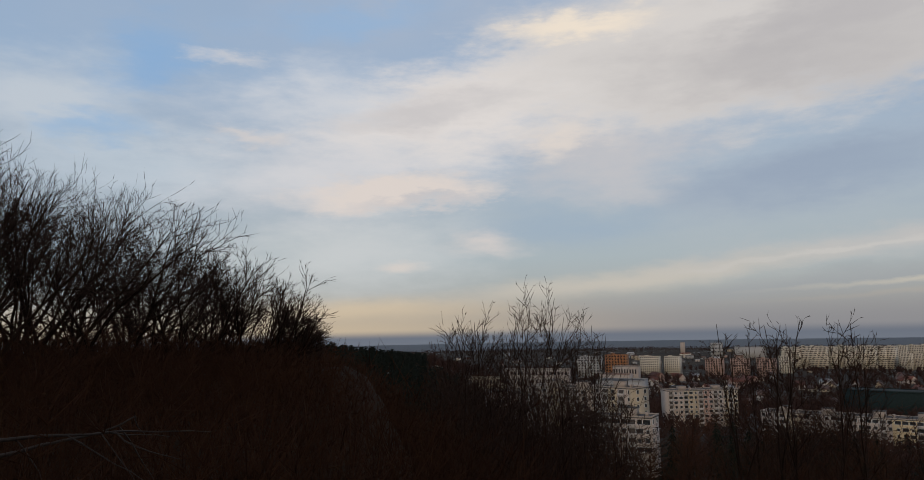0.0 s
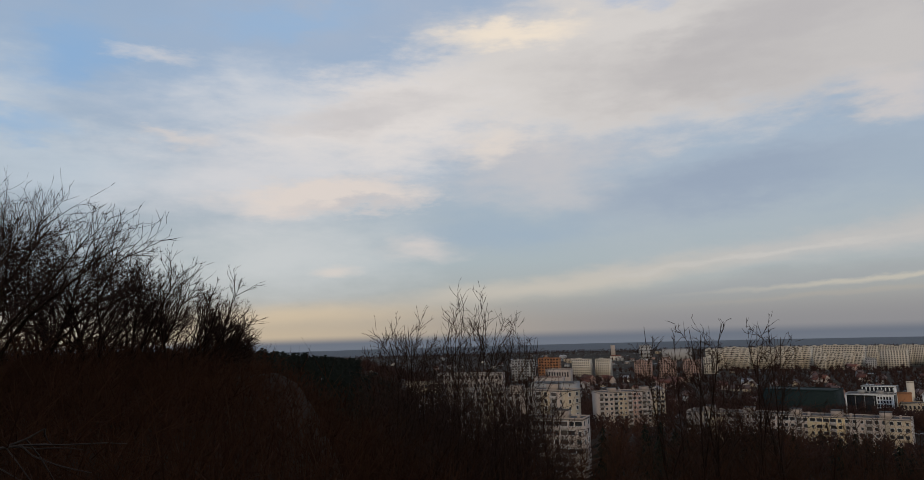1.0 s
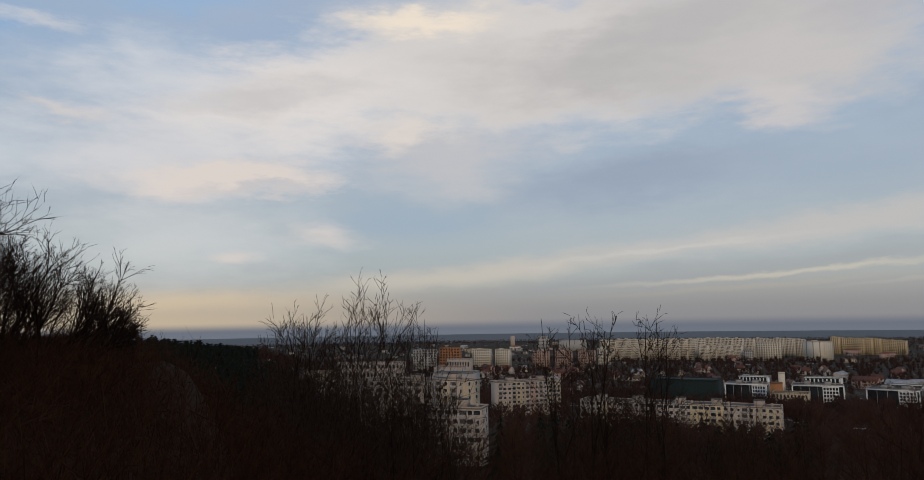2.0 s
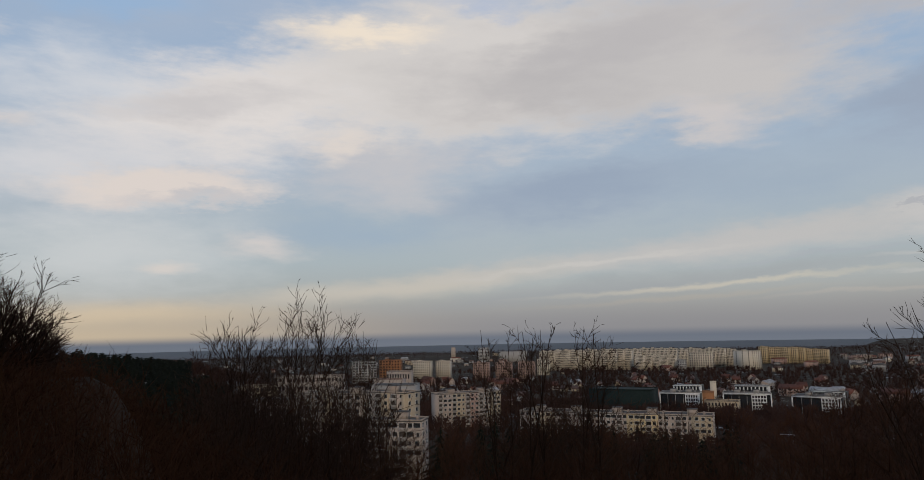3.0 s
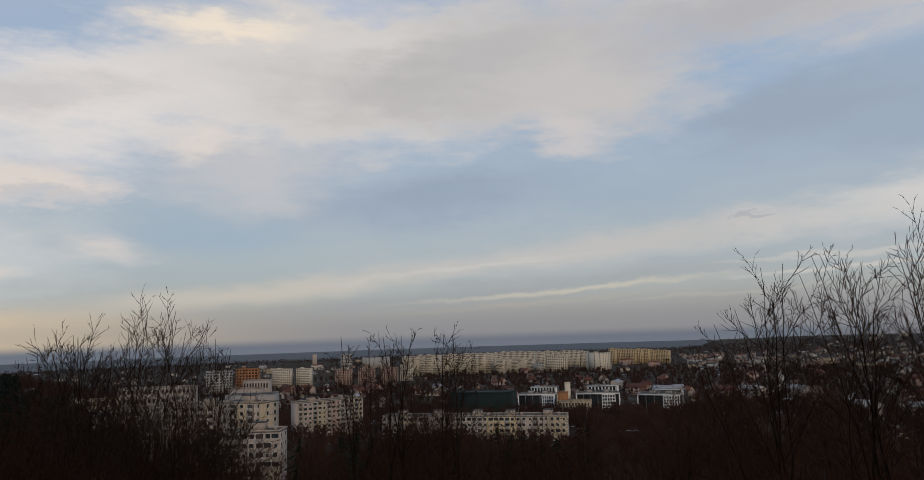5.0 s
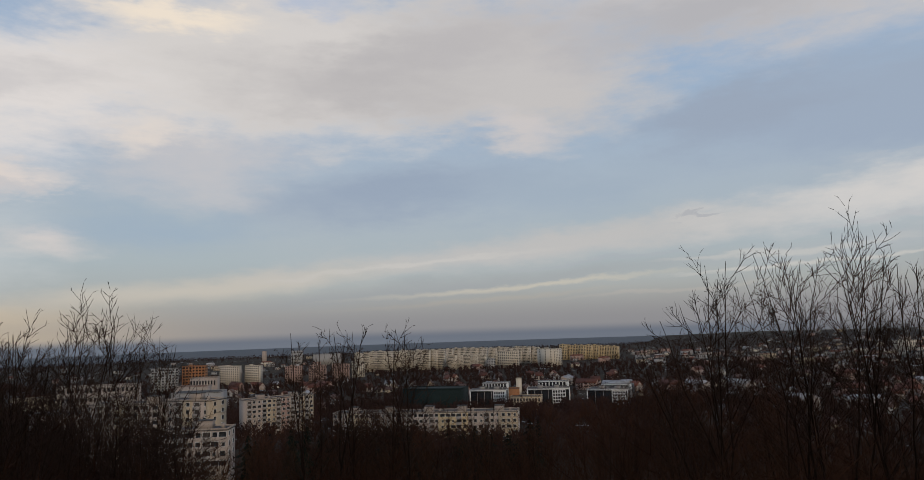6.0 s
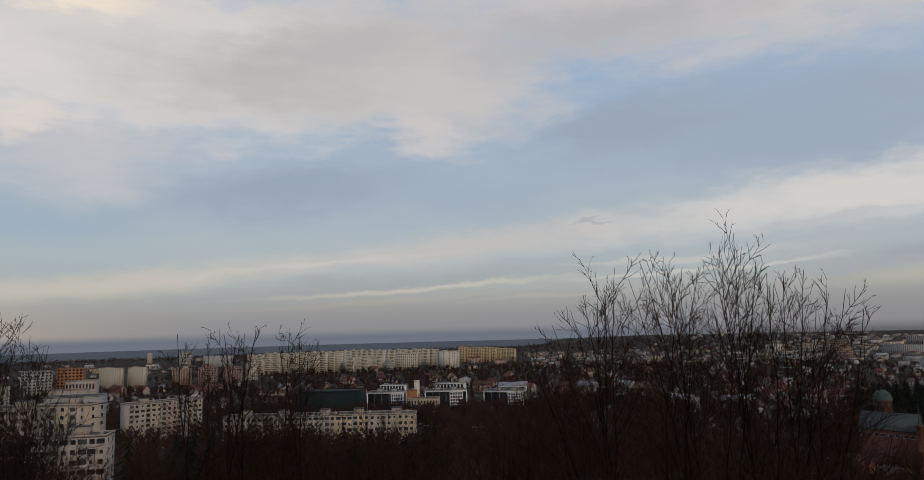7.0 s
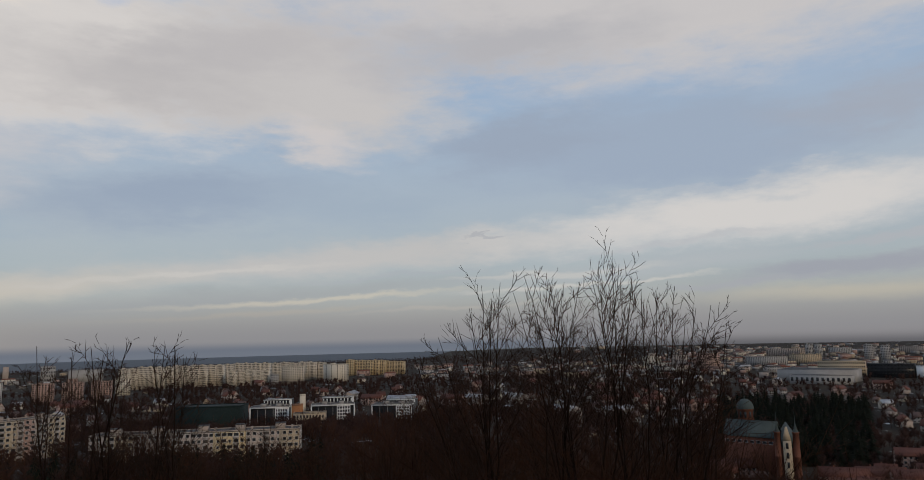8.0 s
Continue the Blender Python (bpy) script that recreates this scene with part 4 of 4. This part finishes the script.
def sprout(rng, pts, ways, length, r, counts, spread=0.65, rise=0.05, start=0.2, thin=0.0028, reach=0.6, pull=None, bits=2, fork=5):
    """Side branches spaced along every strand, forking once for each of counts; lower ones are longer. Gives the segments and the pointed ends."""
    all_segs, ends = [], []
    length = np.broadcast_to(np.asarray(length, float), (len(pts),))
    for level, count in enumerate(counts):
        k, n = pts.shape[:2]
        who = np.repeat(np.arange(k), count)
        at = start + (0.9 - start) * (np.tile(np.arange(count), k) + rng.random(len(who))) / count
        i = np.minimum((n * at).astype(int), n - 1)
        size = length[who] * ((1 - at) * reach + (0.10, 0.2, 0.3)[level]) * rng.uniform(0.6, 1.2, len(who))
        way = side_ways(rng, ways[who, i], spread * rng.uniform(0.75, 1.25, len(who)))
        way = unit(way + np.array([0, 0, 0.05]) + (0.0 if pull is None else pull))
        n = bits if level == len(counts) - 1 else fork
        segs, pts, ways, _ = strands(rng, pts[who, i], way, size, np.maximum(thin, r * (1.1 - 0.8 * at)), thin * 0.75, n, 0.06, rise)
        body, tips = tips_apart(segs, n)
        all_segs.append(body)
        ends.append(tips)
        length, r, start = size, max(thin * 1.25, r * 0.55), 0.2
    return np.concatenate(all_segs), np.concatenate(ends)


def shrub(label, name, base_az, base_d, tips, tip_d, seed, radius=0.035, counts=(13, 6, 4), twig_len=0.9, thin=0.0028, spread=0.66):
    """A bare young tree with several ascending stems: stems from one root to the tips given by bearing and elevation."""
    rng = np.random.default_rng(seed)
    bx, by = polar(base_az, base_d)
    bz = ground_z(bx, by)
    ob = thing(name, label, "bare tree", pose(bx, by, bz), "bare young trees on the slope")
    for az, el in tips:
        d = tip_d * rng.uniform(0.94, 1.06)
        tx, ty = polar(az, d)
        target = np.array([tx - bx, ty - by, EYE + math.tan(radians(el - 1.3)) * d - bz])
        root = np.array([rng.normal(0, 0.12), rng.normal(0, 0.12), -0.3])
        n, fork = 16, rng.uniform(0.3, 0.5)
        t = np.linspace(0, 1, n + 1)[:, None]
        bow = rng.normal(0, 0.025 * np.linalg.norm(target), 3) * np.array([1, 1, 0])
        jig = np.cumsum(rng.normal(0, 0.022, (n + 1, 3)), 0)
        jig -= t * jig[-1] + (1 - t) * jig[0]
        fan = 0.12 * t + 0.88 * np.clip((t - fork) / (1 - fork), 0, 1)
        line = root + (target - root) * np.concatenate([fan, fan, t], 1) + bow * np.sin(math.pi * t) + jig
        r = radius * rng.uniform(0.8, 1.2) * (1 - 0.93 * t) + thin * 0.6
        stem = part("stem", tube_mesh("stem", np.concatenate([line[:-1], r[:-1], line[1:], r[1:]], 1), BARK, 6), None, ob)
        size = np.linalg.norm(target) * twig_len
        fine, ends = sprout(rng, line[None, 3:], unit(line[1:] - line[:-1])[None, 2:], size, r[4, 0] * 0.6, counts, spread, 0.02, 0.35, thin, 0.55)
        part("crown", tube_mesh("crown", fine, TWIG, ends=ends), None, stem, kind="stuff")
    return ob


# lower growth in front of the flats
for k in range(12):
    a = -2.0 + 1.25 * k
    shrub("low bare thicket of thin brown twigs", "bare_shrub", a, 19 + 2.5 * math.sin(k * 2.1), [(a - 1.0, -3.2 - 0.16 * k), (a - 0.3, -2.2 - 0.2 * k), (a + 0.4, -2.6 - 0.18 * k), (a + 1.1, -3.4 - 0.14 * k)], 19 + 2.5 * math.sin(k * 2.1), 120 + k, 0.022, (10, 5, 3), 0.7, 0.0066)

# the three clumps that stand up against the town, and their neighbours
shrub("slender bare young trees with fine upright twigs", "bare_tree", 1.0, 23, [(-2.0, 0.6), (-1.4, 1.0), (-0.8, 1.9), (0.0, 1.3), (0.7, 2.0), (1.2, 1.2), (1.9, 2.0), (2.6, 1.1), (3.2, 0.6)], 23, 11, 0.03, (15, 7, 1), 0.58, 0.0062, 0.62)
shrub("slender bare young trees with fine upright twigs", "bare_tree", 6.0, 22, [(3.8, 1.2), (4.2, 2.4), (4.9, 1.9), (5.5, 3.4), (6.3, 2.4), (7.4, 3.6), (8.1, 2.1), (7.0, 1.6)], 22, 12, 0.034, (15, 7, 1), 0.58, 0.0062, 0.62)
shrub("thin bare sapling with open upright twigs", "bare_tree", 9.6, 22, [(8.8, 0.6), (9.4, 1.4), (10.2, 1.4), (10.8, 0.2), (11.3, 0.7)], 22, 13, 0.03, (14, 6, 1), 0.58, 0.0062, 0.62)
shrub("thin bare sapling with few forked branches", "bare_tree", 21.2, 22, [(19.5, 1.3), (21.6, 0.5), (20.4, -0.8)], 22, 14, 0.034, (12, 5, 1), 0.62, 0.0072, 0.66)
shrub("bare sapling with forked upright branches", "bare_tree", 24.2, 22, [(22.8, 1.1), (23.6, 0.6), (25.2, 1.5), (24.4, 0.3)], 22, 15, 0.04, (12, 5, 1), 0.62, 0.0072, 0.66)
shrub("bare sapling with forked upright branches", "bare_tree", 27.6, 22, [(26.8, 0.2), (27.6, 1.2), (28.3, 1.1), (29.1, 0.3), (28.8, -1.0)], 22, 16, 0.034, (12, 5, 1), 0.62, 0.0072, 0.66)
shrub("low bare sapling between the larger ones", "bare_tree", 33.5, 24, [(31.5, -4.5), (33.2, -3.8), (35.2, -4.6)], 24, 17, 0.03, (12, 5, 1), 0.62, 0.0072, 0.66)
shrub("wide bare bushy tree with dense fine twigs", "bare_tree", 52.5, 12.2, [(46.2, -0.1), (48.1, 1.3), (49.6, 2.2), (50.6, 3.5), (51.6, 5.3), (52.4, 4.2), (53.1, 5.5), (47.2, -1.6)], 12, 18, 0.022, (13, 6, 1), 0.58, 0.0036, 0.62)
shrub("wide bare bushy tree with dense fine twigs", "bare_tree", 57.0, 12.0, [(54.1, 4.6), (55.0, 5.9), (55.9, 4.8), (56.9, 5.6), (58.1, 5.3), (57.5, 3.8), (59.3, 5.3)], 12, 19, 0.022, (13, 6, 1), 0.58, 0.0036, 0.62)
shrub("tallest of the bare bushy trees, dense upright twigs", "bare_tree", 61.8, 12.0, [(60.2, 5.7), (60.9, 4.8), (61.9, 7.7), (62.4, 6.6), (63.3, 5.6), (63.9, 4.6)], 12, 20, 0.026, (13, 6, 1), 0.58, 0.0036, 0.62)
shrub("bare bushy tree with outward leaning twigs", "bare_tree", 65.6, 12.2, [(64.4, 3.8), (65.0, 4.3), (66.4, 4.7), (67.8, 3.0), (68.9, 3.2), (69.9, 1.8), (67.0, 2.0)], 12, 21, 0.022, (13, 6, 1), 0.58, 0.0036, 0.62)


def spreading_tree(label, az, d, top_el, lean, seed, stems=5, trunk_r=0.06):
    """An older, many-stemmed bare tree: limbs arch outwards and end in dense ascending twigs."""
    rng = np.random.default_rng(seed)
    x, y = polar(az, d)
    z = ground_z(x, y)
    tall = (EYE + math.tan(radians(top_el)) * d - z) * 1.0
    ob = thing("bare_tree", label, "bare tree", pose(x, y, z), "old bare trees on the shoulder")
    side = np.array([math.cos(radians(az)), -math.sin(radians(az)), 0]) * lean
    for k in range(stems):
        a = 2 * math.pi * (k + rng.random() * 0.6) / stems
        way = np.array([math.cos(a) * 0.5, math.sin(a) * 0.5, 1.0]) + side * rng.uniform(0.5, 1.1)
        segs, pts, ways, radii = strands(rng, [rng.normal(0, 0.1), rng.normal(0, 0.1), -0.3], way, tall * rng.uniform(0.75, 0.95), trunk_r * rng.uniform(0.6, 1.0), 0.008, 12, 0.09, 0.03)
        stem = part("trunk", tube_mesh("trunk", segs, BARK, 6), None, ob)
        i = rng.integers(3, 11, 8)
        bways = unit(side_ways(rng, ways[0, i], rng.uniform(0.5, 1.0, 8)) + side * 0.3)
        bsegs, bpts, bw, _ = strands(rng, pts[0, i], bways, tall * 0.42 * (1.15 - i / 14), radii[0, i] * 0.6, 0.005, 7, 0.11, 0.05)
        fine = [sprout(rng, bpts, bw, tall * 0.4, 0.009, (6, 4, 1), 0.6, 0.04, 0.1, 0.0038, 0.6, side * 0.1, 2, 4), sprout(rng, pts[:, 4:], ways[:, 4:], tall * 0.5, 0.010, (11, 6, 1), 0.6, 0.04, 0.1, 0.0038, 0.55, side * 0.1, 2, 4)]
        part("branchwork", tube_mesh("branchwork", bsegs, BARK, 5), None, stem, kind="stuff")
        part("crown", tube_mesh("crown", np.concatenate([q[0] for q in fine]), TWIG, ends=np.concatenate([q[1] for q in fine])), None, stem, kind="stuff")
    return ob


OLD = "old many-stemmed bare tree with dense dark twigs"
for az, d, top, lean, seed in ((-38.5, 14.0, 13.5, 0.15, 31), (-33.5, 15.0, 13.6, 0.2, 32), (-29.5, 14.2, 12.6, 0.2, 33), (-26.0, 15.4, 10.8, 0.25, 34), (-23.2, 16.4, 8.4, 0.3, 35), (-21.0, 15.2, 8.0, 0.35, 36), (-18.6, 16.0, 7.0, 0.45, 37), (-16.8, 15.4, 6.6, 0.55, 38), (-15.2, 15.0, 4.4, 0.8, 43), (-14.0, 15.6, 2.6, 1.1, 44), (-36, 18, 13.2, 0.1, 39), (-31.5, 18, 12.6, 0.1, 40), (-34.8, 13, 12.8, 0.1, 41), (-24.6, 18, 9.2, 0.2, 42)):
    spreading_tree(OLD if az < -17 else "low bare tree arching sideways over the slope", az, d, top, lean, seed, 5 if az < -24 else 4)


def brush():
    """Tangled undergrowth over the hilltop and its upper slope, thickest along the shoulder."""
    rng = np.random.default_rng(51)
    az = np.concatenate([rng.uniform(-46, 92, 4300), rng.uniform(-46, -11, 800), rng.uniform(-14, 4, 700), rng.uniform(4, 42, 700)])
    d = np.concatenate([4.5 + 45 * rng.random(4300) ** 1.5, rng.uniform(11, 20, 800), rng.uniform(8, 42, 700), rng.uniform(16, 50, 700)])
    n = len(az)
    x, y = d * np.sin(np.radians(az)), d * np.cos(np.radians(az))
    z = land(x, y)
    line = np.interp(az, LINE_AZ, LINE_EL) - 1.8 * rng.random(n) ** 2
    tall = np.minimum(EYE + np.tan(np.radians(line)) * d - z, np.where(d < 16, rng.uniform(1.2, 3.0, n), rng.uniform(3.0, 8.5, n)))
    keep = np.repeat(tall > 0.3, 5)
    x, y, z, d, tall = (np.repeat(a, 5)[keep] for a in (x, y, z, d, tall))
    k = len(x)
    way = rng.normal(0, 0.42, (k, 3)) * np.array([1, 1, 0]) + np.array([0, 0, 1.0])
    base = np.stack([x + rng.normal(0, 0.5, k), y + rng.normal(0, 0.5, k), z - 0.1], 1)
    segs, pts, ways, _ = strands(rng, base, way, tall * rng.uniform(0.55, 0.9, k), 0.003 + 0.00042 * d, 0.002, 3, 0.22, 0.03)
    who = np.repeat(np.arange(k), 5)
    i = rng.integers(0, 3, len(who))
    twigs, _, _, _ = strands(rng, pts[who, i], side_ways(rng, ways[who, i], rng.uniform(0.4, 1.1, len(who))), tall[who] * rng.uniform(0.12, 0.32, len(who)), 0.002 + 0.00034 * d[who], 0.002, 1, 0.15, 0.08)
    body, tips = tips_apart(segs, 3)
    tagged(new("undergrowth", tube_mesh("undergrowth", body, BRUSH, ends=np.concatenate([tips, twigs]))), "tangled brown leafless undergrowth on the hillside", "undergrowth", kind="stuff")


LINE_AZ = (-46, -33, -22, -14, -11, -5, -1, 3, 7, 10, 12, 15, 23, 32, 35.5, 37.3, 38.3, 41, 46, 48, 50, 60, 67, 69.5, 71.5, 73.5, 76, 92)
LINE_EL = (2.3, 2.1, 1.6, 0.5, -1.3, -4.0, -4.6, -4.8, -6.0, -7.6, -8.6, -7.4, -6.9, -7.2, -7.9, -8.8, -6.6, -6.3, -6.0, -5.4, -4.2, -3.8, -4.4, -6.2, -7.9, -9.0, -9.9, -10.8)
brush()


def crown_tree(seed, tall):
    """One leafless woodland tree for the slope, about as wide as half its height."""
    rng = np.random.default_rng(seed)
    trunk, pts, ways, radii = strands(rng, (0, 0, -0.5), (rng.normal(0, 0.05), rng.normal(0, 0.05), 1), tall * 0.9, tall * 0.014, 0.02, 9, 0.05, 0.03)
    i = rng.integers(2, 9, 15)
    limbs, bpts, bw, _ = strands(rng, pts[0, i], side_ways(rng, ways[0, i], rng.uniform(0.5, 0.9, 15)), tall * 0.34 * (1.2 - i / 12), radii[0, i] * 0.5, 0.014, 4, 0.1, 0.06)
    fine = [sprout(rng, bpts, bw, tall * 0.3, 0.024, (5, 4), 0.65, 0.08, 0.1, 0.011, bits=1, fork=2), sprout(rng, pts[:, 4:], ways[:, 4:], tall * 0.4, 0.024, (9, 5), 0.6, 0.1, 0.0, 0.011, bits=1, fork=3)]
    ob = thing("woodland_tree", "tall leafless woodland tree on the slope", "bare tree", None, "woodland on the slope")
    part("trunk", tube_mesh("trunk", trunk, BARK, 5), None, ob)
    part("branchwork", tube_mesh("branchwork", limbs, BARK, 3), None, ob, kind="stuff")
    part("crown", tube_mesh("crown", np.concatenate([q[0] for q in fine]), HILL_TWIG, ends=np.concatenate([q[1] for q in fine])), None, ob, kind="stuff")
    return ob


def slope_wood():
    rng = random.Random(61)
    kinds = [crown_tree(70 + i, 13.0) for i in range(6)]
    used = set()
    n = 0
    while n < 298:
        az = rng.uniform(-16, 88)
        d = 36 + 190 * rng.random() ** 1.3
        x, y = polar(az, d)
        if not free(az, d):
            continue
        line = float(np.interp(az, LINE_AZ, LINE_EL)) - rng.uniform(0.0, 1.1)
        z = ground_z(x, y)
        tall = min(EYE + math.tan(radians(line)) * d - z, rng.uniform(12, 19))
        if tall < 4:
            continue
        k = rng.randrange(6)
        m = pose(x, y, z, 0, 0, rng.uniform(0, 360)) @ Matrix.Scale(tall / 12.6, 4)
        if k in used:
            o = copy_thing(kinds[k], m)
            o.matrix_basis = m
        else:
            used.add(k)
            kinds[k].matrix_basis = m
        n += 1


slope_wood()


def clump_trees():
    """Leafless trees between the houses, along the streets and on the coast: small tufts of twigs round a stem."""
    rng = np.random.default_rng(81)
    rows = []
    for i in range(9300):
        u = rng.random()
        if u < 0.24:
            az, d = rng.uniform(-2, 88), rng.uniform(230, 620)
        elif u < 0.70:
            az, d = rng.uniform(-3, 88), rng.uniform(560, 1450)
        elif u < 0.80:
            az, d = rng.uniform(-4, 88), rng.uniform(1450, 2700)
        else:
            az, d = rng.uniform(-6, 60), rng.uniform(2500, 3050)
        if not free(az, d):
            continue
        rows.append((az, d))
    rows += [(a, e) for a, e in zip(rng.uniform(-6, 62, 1500), rng.uniform(2550, 2950, 1500))]
    rows += [(a, e) for a, e in zip(rng.uniform(45, 70, 1300), rng.uniform(1400, 3200, 1300))]
    rows += [(a, e) for a, e in zip(rng.uniform(58, 88, 700), rng.uniform(2400, 4300, 700))]
    rows += [(a, e) for a, e in zip(rng.uniform(13, 49, 420), rng.uniform(405, 640, 420)) if free(a, e)]
    rows += [(a, e) for a, e in zip(rng.uniform(67.5, 73.2, 130), rng.uniform(370, 412, 130))]
    rows += [(a, e) for a, e in zip(rng.uniform(73, 76.5, 70), rng.uniform(375, 405, 70))]
    rows += [(a, e) for a, e in zip(rng.uniform(27.5, 33, 60), rng.uniform(420, 530, 60))]
    segs, ends = [], []
    for az, d in rows:
        x, y = polar(az, d)
        z = ground_z(x, y)
        tall = rng.uniform(8, 15) if d < 2400 else rng.uniform(4, 9)
        line = float(np.interp(az, LINE_AZ, LINE_EL)) + 1.0
        if d < 420:
            tall = min(tall, EYE + math.tan(radians(line)) * d - z)
            if tall < 3:
                continue
        thick = 0.05 + 0.00016 * min(d, 1600)
        segs.append((x, y, z - 0.5, 0.16, x, y, z + tall * 0.6, 0.08))
        n = 40 if d < 700 else 22 if d < 1500 else 9
        a = rng.uniform(0, 2 * math.pi, n)
        s = rng.uniform(0.25, 0.75, n) * tall
        e = rng.uniform(0.3, 1.2, n)
        ln = tall * rng.uniform(0.2, 0.42, n)
        p = np.stack([x + np.cos(a) * tall * 0.08 * rng.random(n), y + np.sin(a) * tall * 0.08 * rng.random(n), z + s], 1)
        q = p + np.stack([np.cos(a) * np.cos(e) * ln, np.sin(a) * np.cos(e) * ln, np.sin(e) * ln], 1)
        q[:, 2] = np.minimum(q[:, 2], z + tall)
        for k in range(n):
            ends.append((*p[k], thick * 2.3, *q[k], 0.0))
    tagged(new("town_trees", tube_mesh("town_trees", segs, TOWN_TWIG, ends=ends)), "leafless trees between the houses of the town", "trees", kind="stuff")


clump_trees()


def conifers(name, label, spots, seed, mat=NEEDLE, wide=0.2, taper=0.8):
    """Conifers: a stem and drooping tiers of ragged needle boughs."""
    rng = np.random.default_rng(seed)
    v, f = [], []
    for x, y, tall in spots:
        z = ground_z(x, y)
        tiers = 8
        for t in range(tiers):
            h0 = z + tall * (0.12 + 0.86 * t / tiers)
            r = tall * wide * (1 - t / tiers) ** taper + 0.15
            n = 8
            for k in range(n):
                a = 2 * math.pi * (k + rng.random()) / n
                rr = r * rng.uniform(0.65, 1.15)
                wide = 0.42
                tip = (x + rr * math.cos(a), y + rr * math.sin(a), h0 - 0.10 * tall * rng.uniform(0.4, 1.0) * (1 - t / tiers))
                up = (x, y, h0 + tall * 0.09)
                s0 = (x + 0.6 * rr * math.cos(a - wide), y + 0.6 * rr * math.sin(a - wide), h0 - 0.01 * tall)
                s1 = (x + 0.6 * rr * math.cos(a + wide), y + 0.6 * rr * math.sin(a + wide), h0 - 0.01 * tall)
                b = len(v)
                v += [up, s0, tip, s1]
                f.append((b, b + 1, b + 2, b + 3))
    tagged(new(name, mesh_of(name, v, f, [mat])), label, "conifers", kind="stuff")


def place_conifers():
    rng = np.random.default_rng(91)
    spots = []
    for i in range(2200):
        az, d = rng.uniform(-20, 1.5), rng.uniform(260, 900)
        if az > -3 and d > 520:
            continue
        spots.append((*polar(az, d), rng.uniform(9, 12.5)))
    conifers("ridge_conifers", "dark conifer forest covering the ridge", spots, 92, wide=0.27, taper=0.4)
    spots = []
    for i in range(360):
        az, d = rng.uniform(69.5, 79.5), rng.uniform(505, 900)
        spots.append((*polar(az, d), rng.uniform(12, 22)))
    for i in range(60):
        az, d = rng.uniform(13, 40), rng.uniform(170, 330)
        if free(az, d):
            x, y = polar(az, d)
            room = EYE + math.tan(radians(np.interp(az, LINE_AZ, LINE_EL))) * d - ground_z(x, y)
            if room > 5:
                spots.append((x, y, min(room, rng.uniform(12, 18))))
    conifers("park_conifers", "dark conifers in the park and on the slope", spots, 93)


place_conifers()


def fallen_branch(az, d, el, length, turn, seed):
    """A pale dead branch lying in the undergrowth, with bare side shoots."""
    rng = np.random.default_rng(seed)
    x, y = polar(az, d)
    z = EYE + math.tan(radians(el)) * d
    ob = thing("dead_branch", "pale dead branch caught in the undergrowth", "branch", pose(x, y, ground_z(x, y)), "dead branches in the undergrowth")
    way = (math.cos(radians(turn)), math.sin(radians(turn)), 0.12)
    up = z - ground_z(x, y)
    # it leans on a forked stub that stands in the ground
    stub, _, _, _ = strands(rng, (0, 0, -0.2), (0.05, 0.0, 1), up + 0.2, 0.016, 0.011, 4, 0.05, 0.0)
    part("stub", tube_mesh("stub", stub, DEAD, 6), None, ob)
    segs, pts, ways, _ = strands(rng, (0, 0, up), way, length, 0.014, 0.004, 8, 0.10, 0.0)
    limb = part("limb", tube_mesh("limb", segs, DEAD, 6), None, ob)
    i = rng.integers(1, 8, 4)
    drop = unit(side_ways(rng, ways[0, i], 0.9) + np.array([0, 0, -0.9]))
    shoots, sp, sw, _ = strands(rng, pts[0, i], drop, rng.uniform(0.35, 0.7, 4), 0.005, 0.002, 5, 0.12, -0.02)
    part("side_growth", tube_mesh("side_growth", shoots, DEAD, 4), None, limb, kind="stuff")


DEAD = material("dead_wood", (0.06, 0.04, 0.028), 0.9, (0.03, 0.02, 0.014), 5.0, 0.6, 0.003)
fallen_branch(-33.5, 4.6, -6.2, 0.9, 22, 201)
fallen_branch(-31.5, 5.0, -7.4, 0.8, 30, 202)
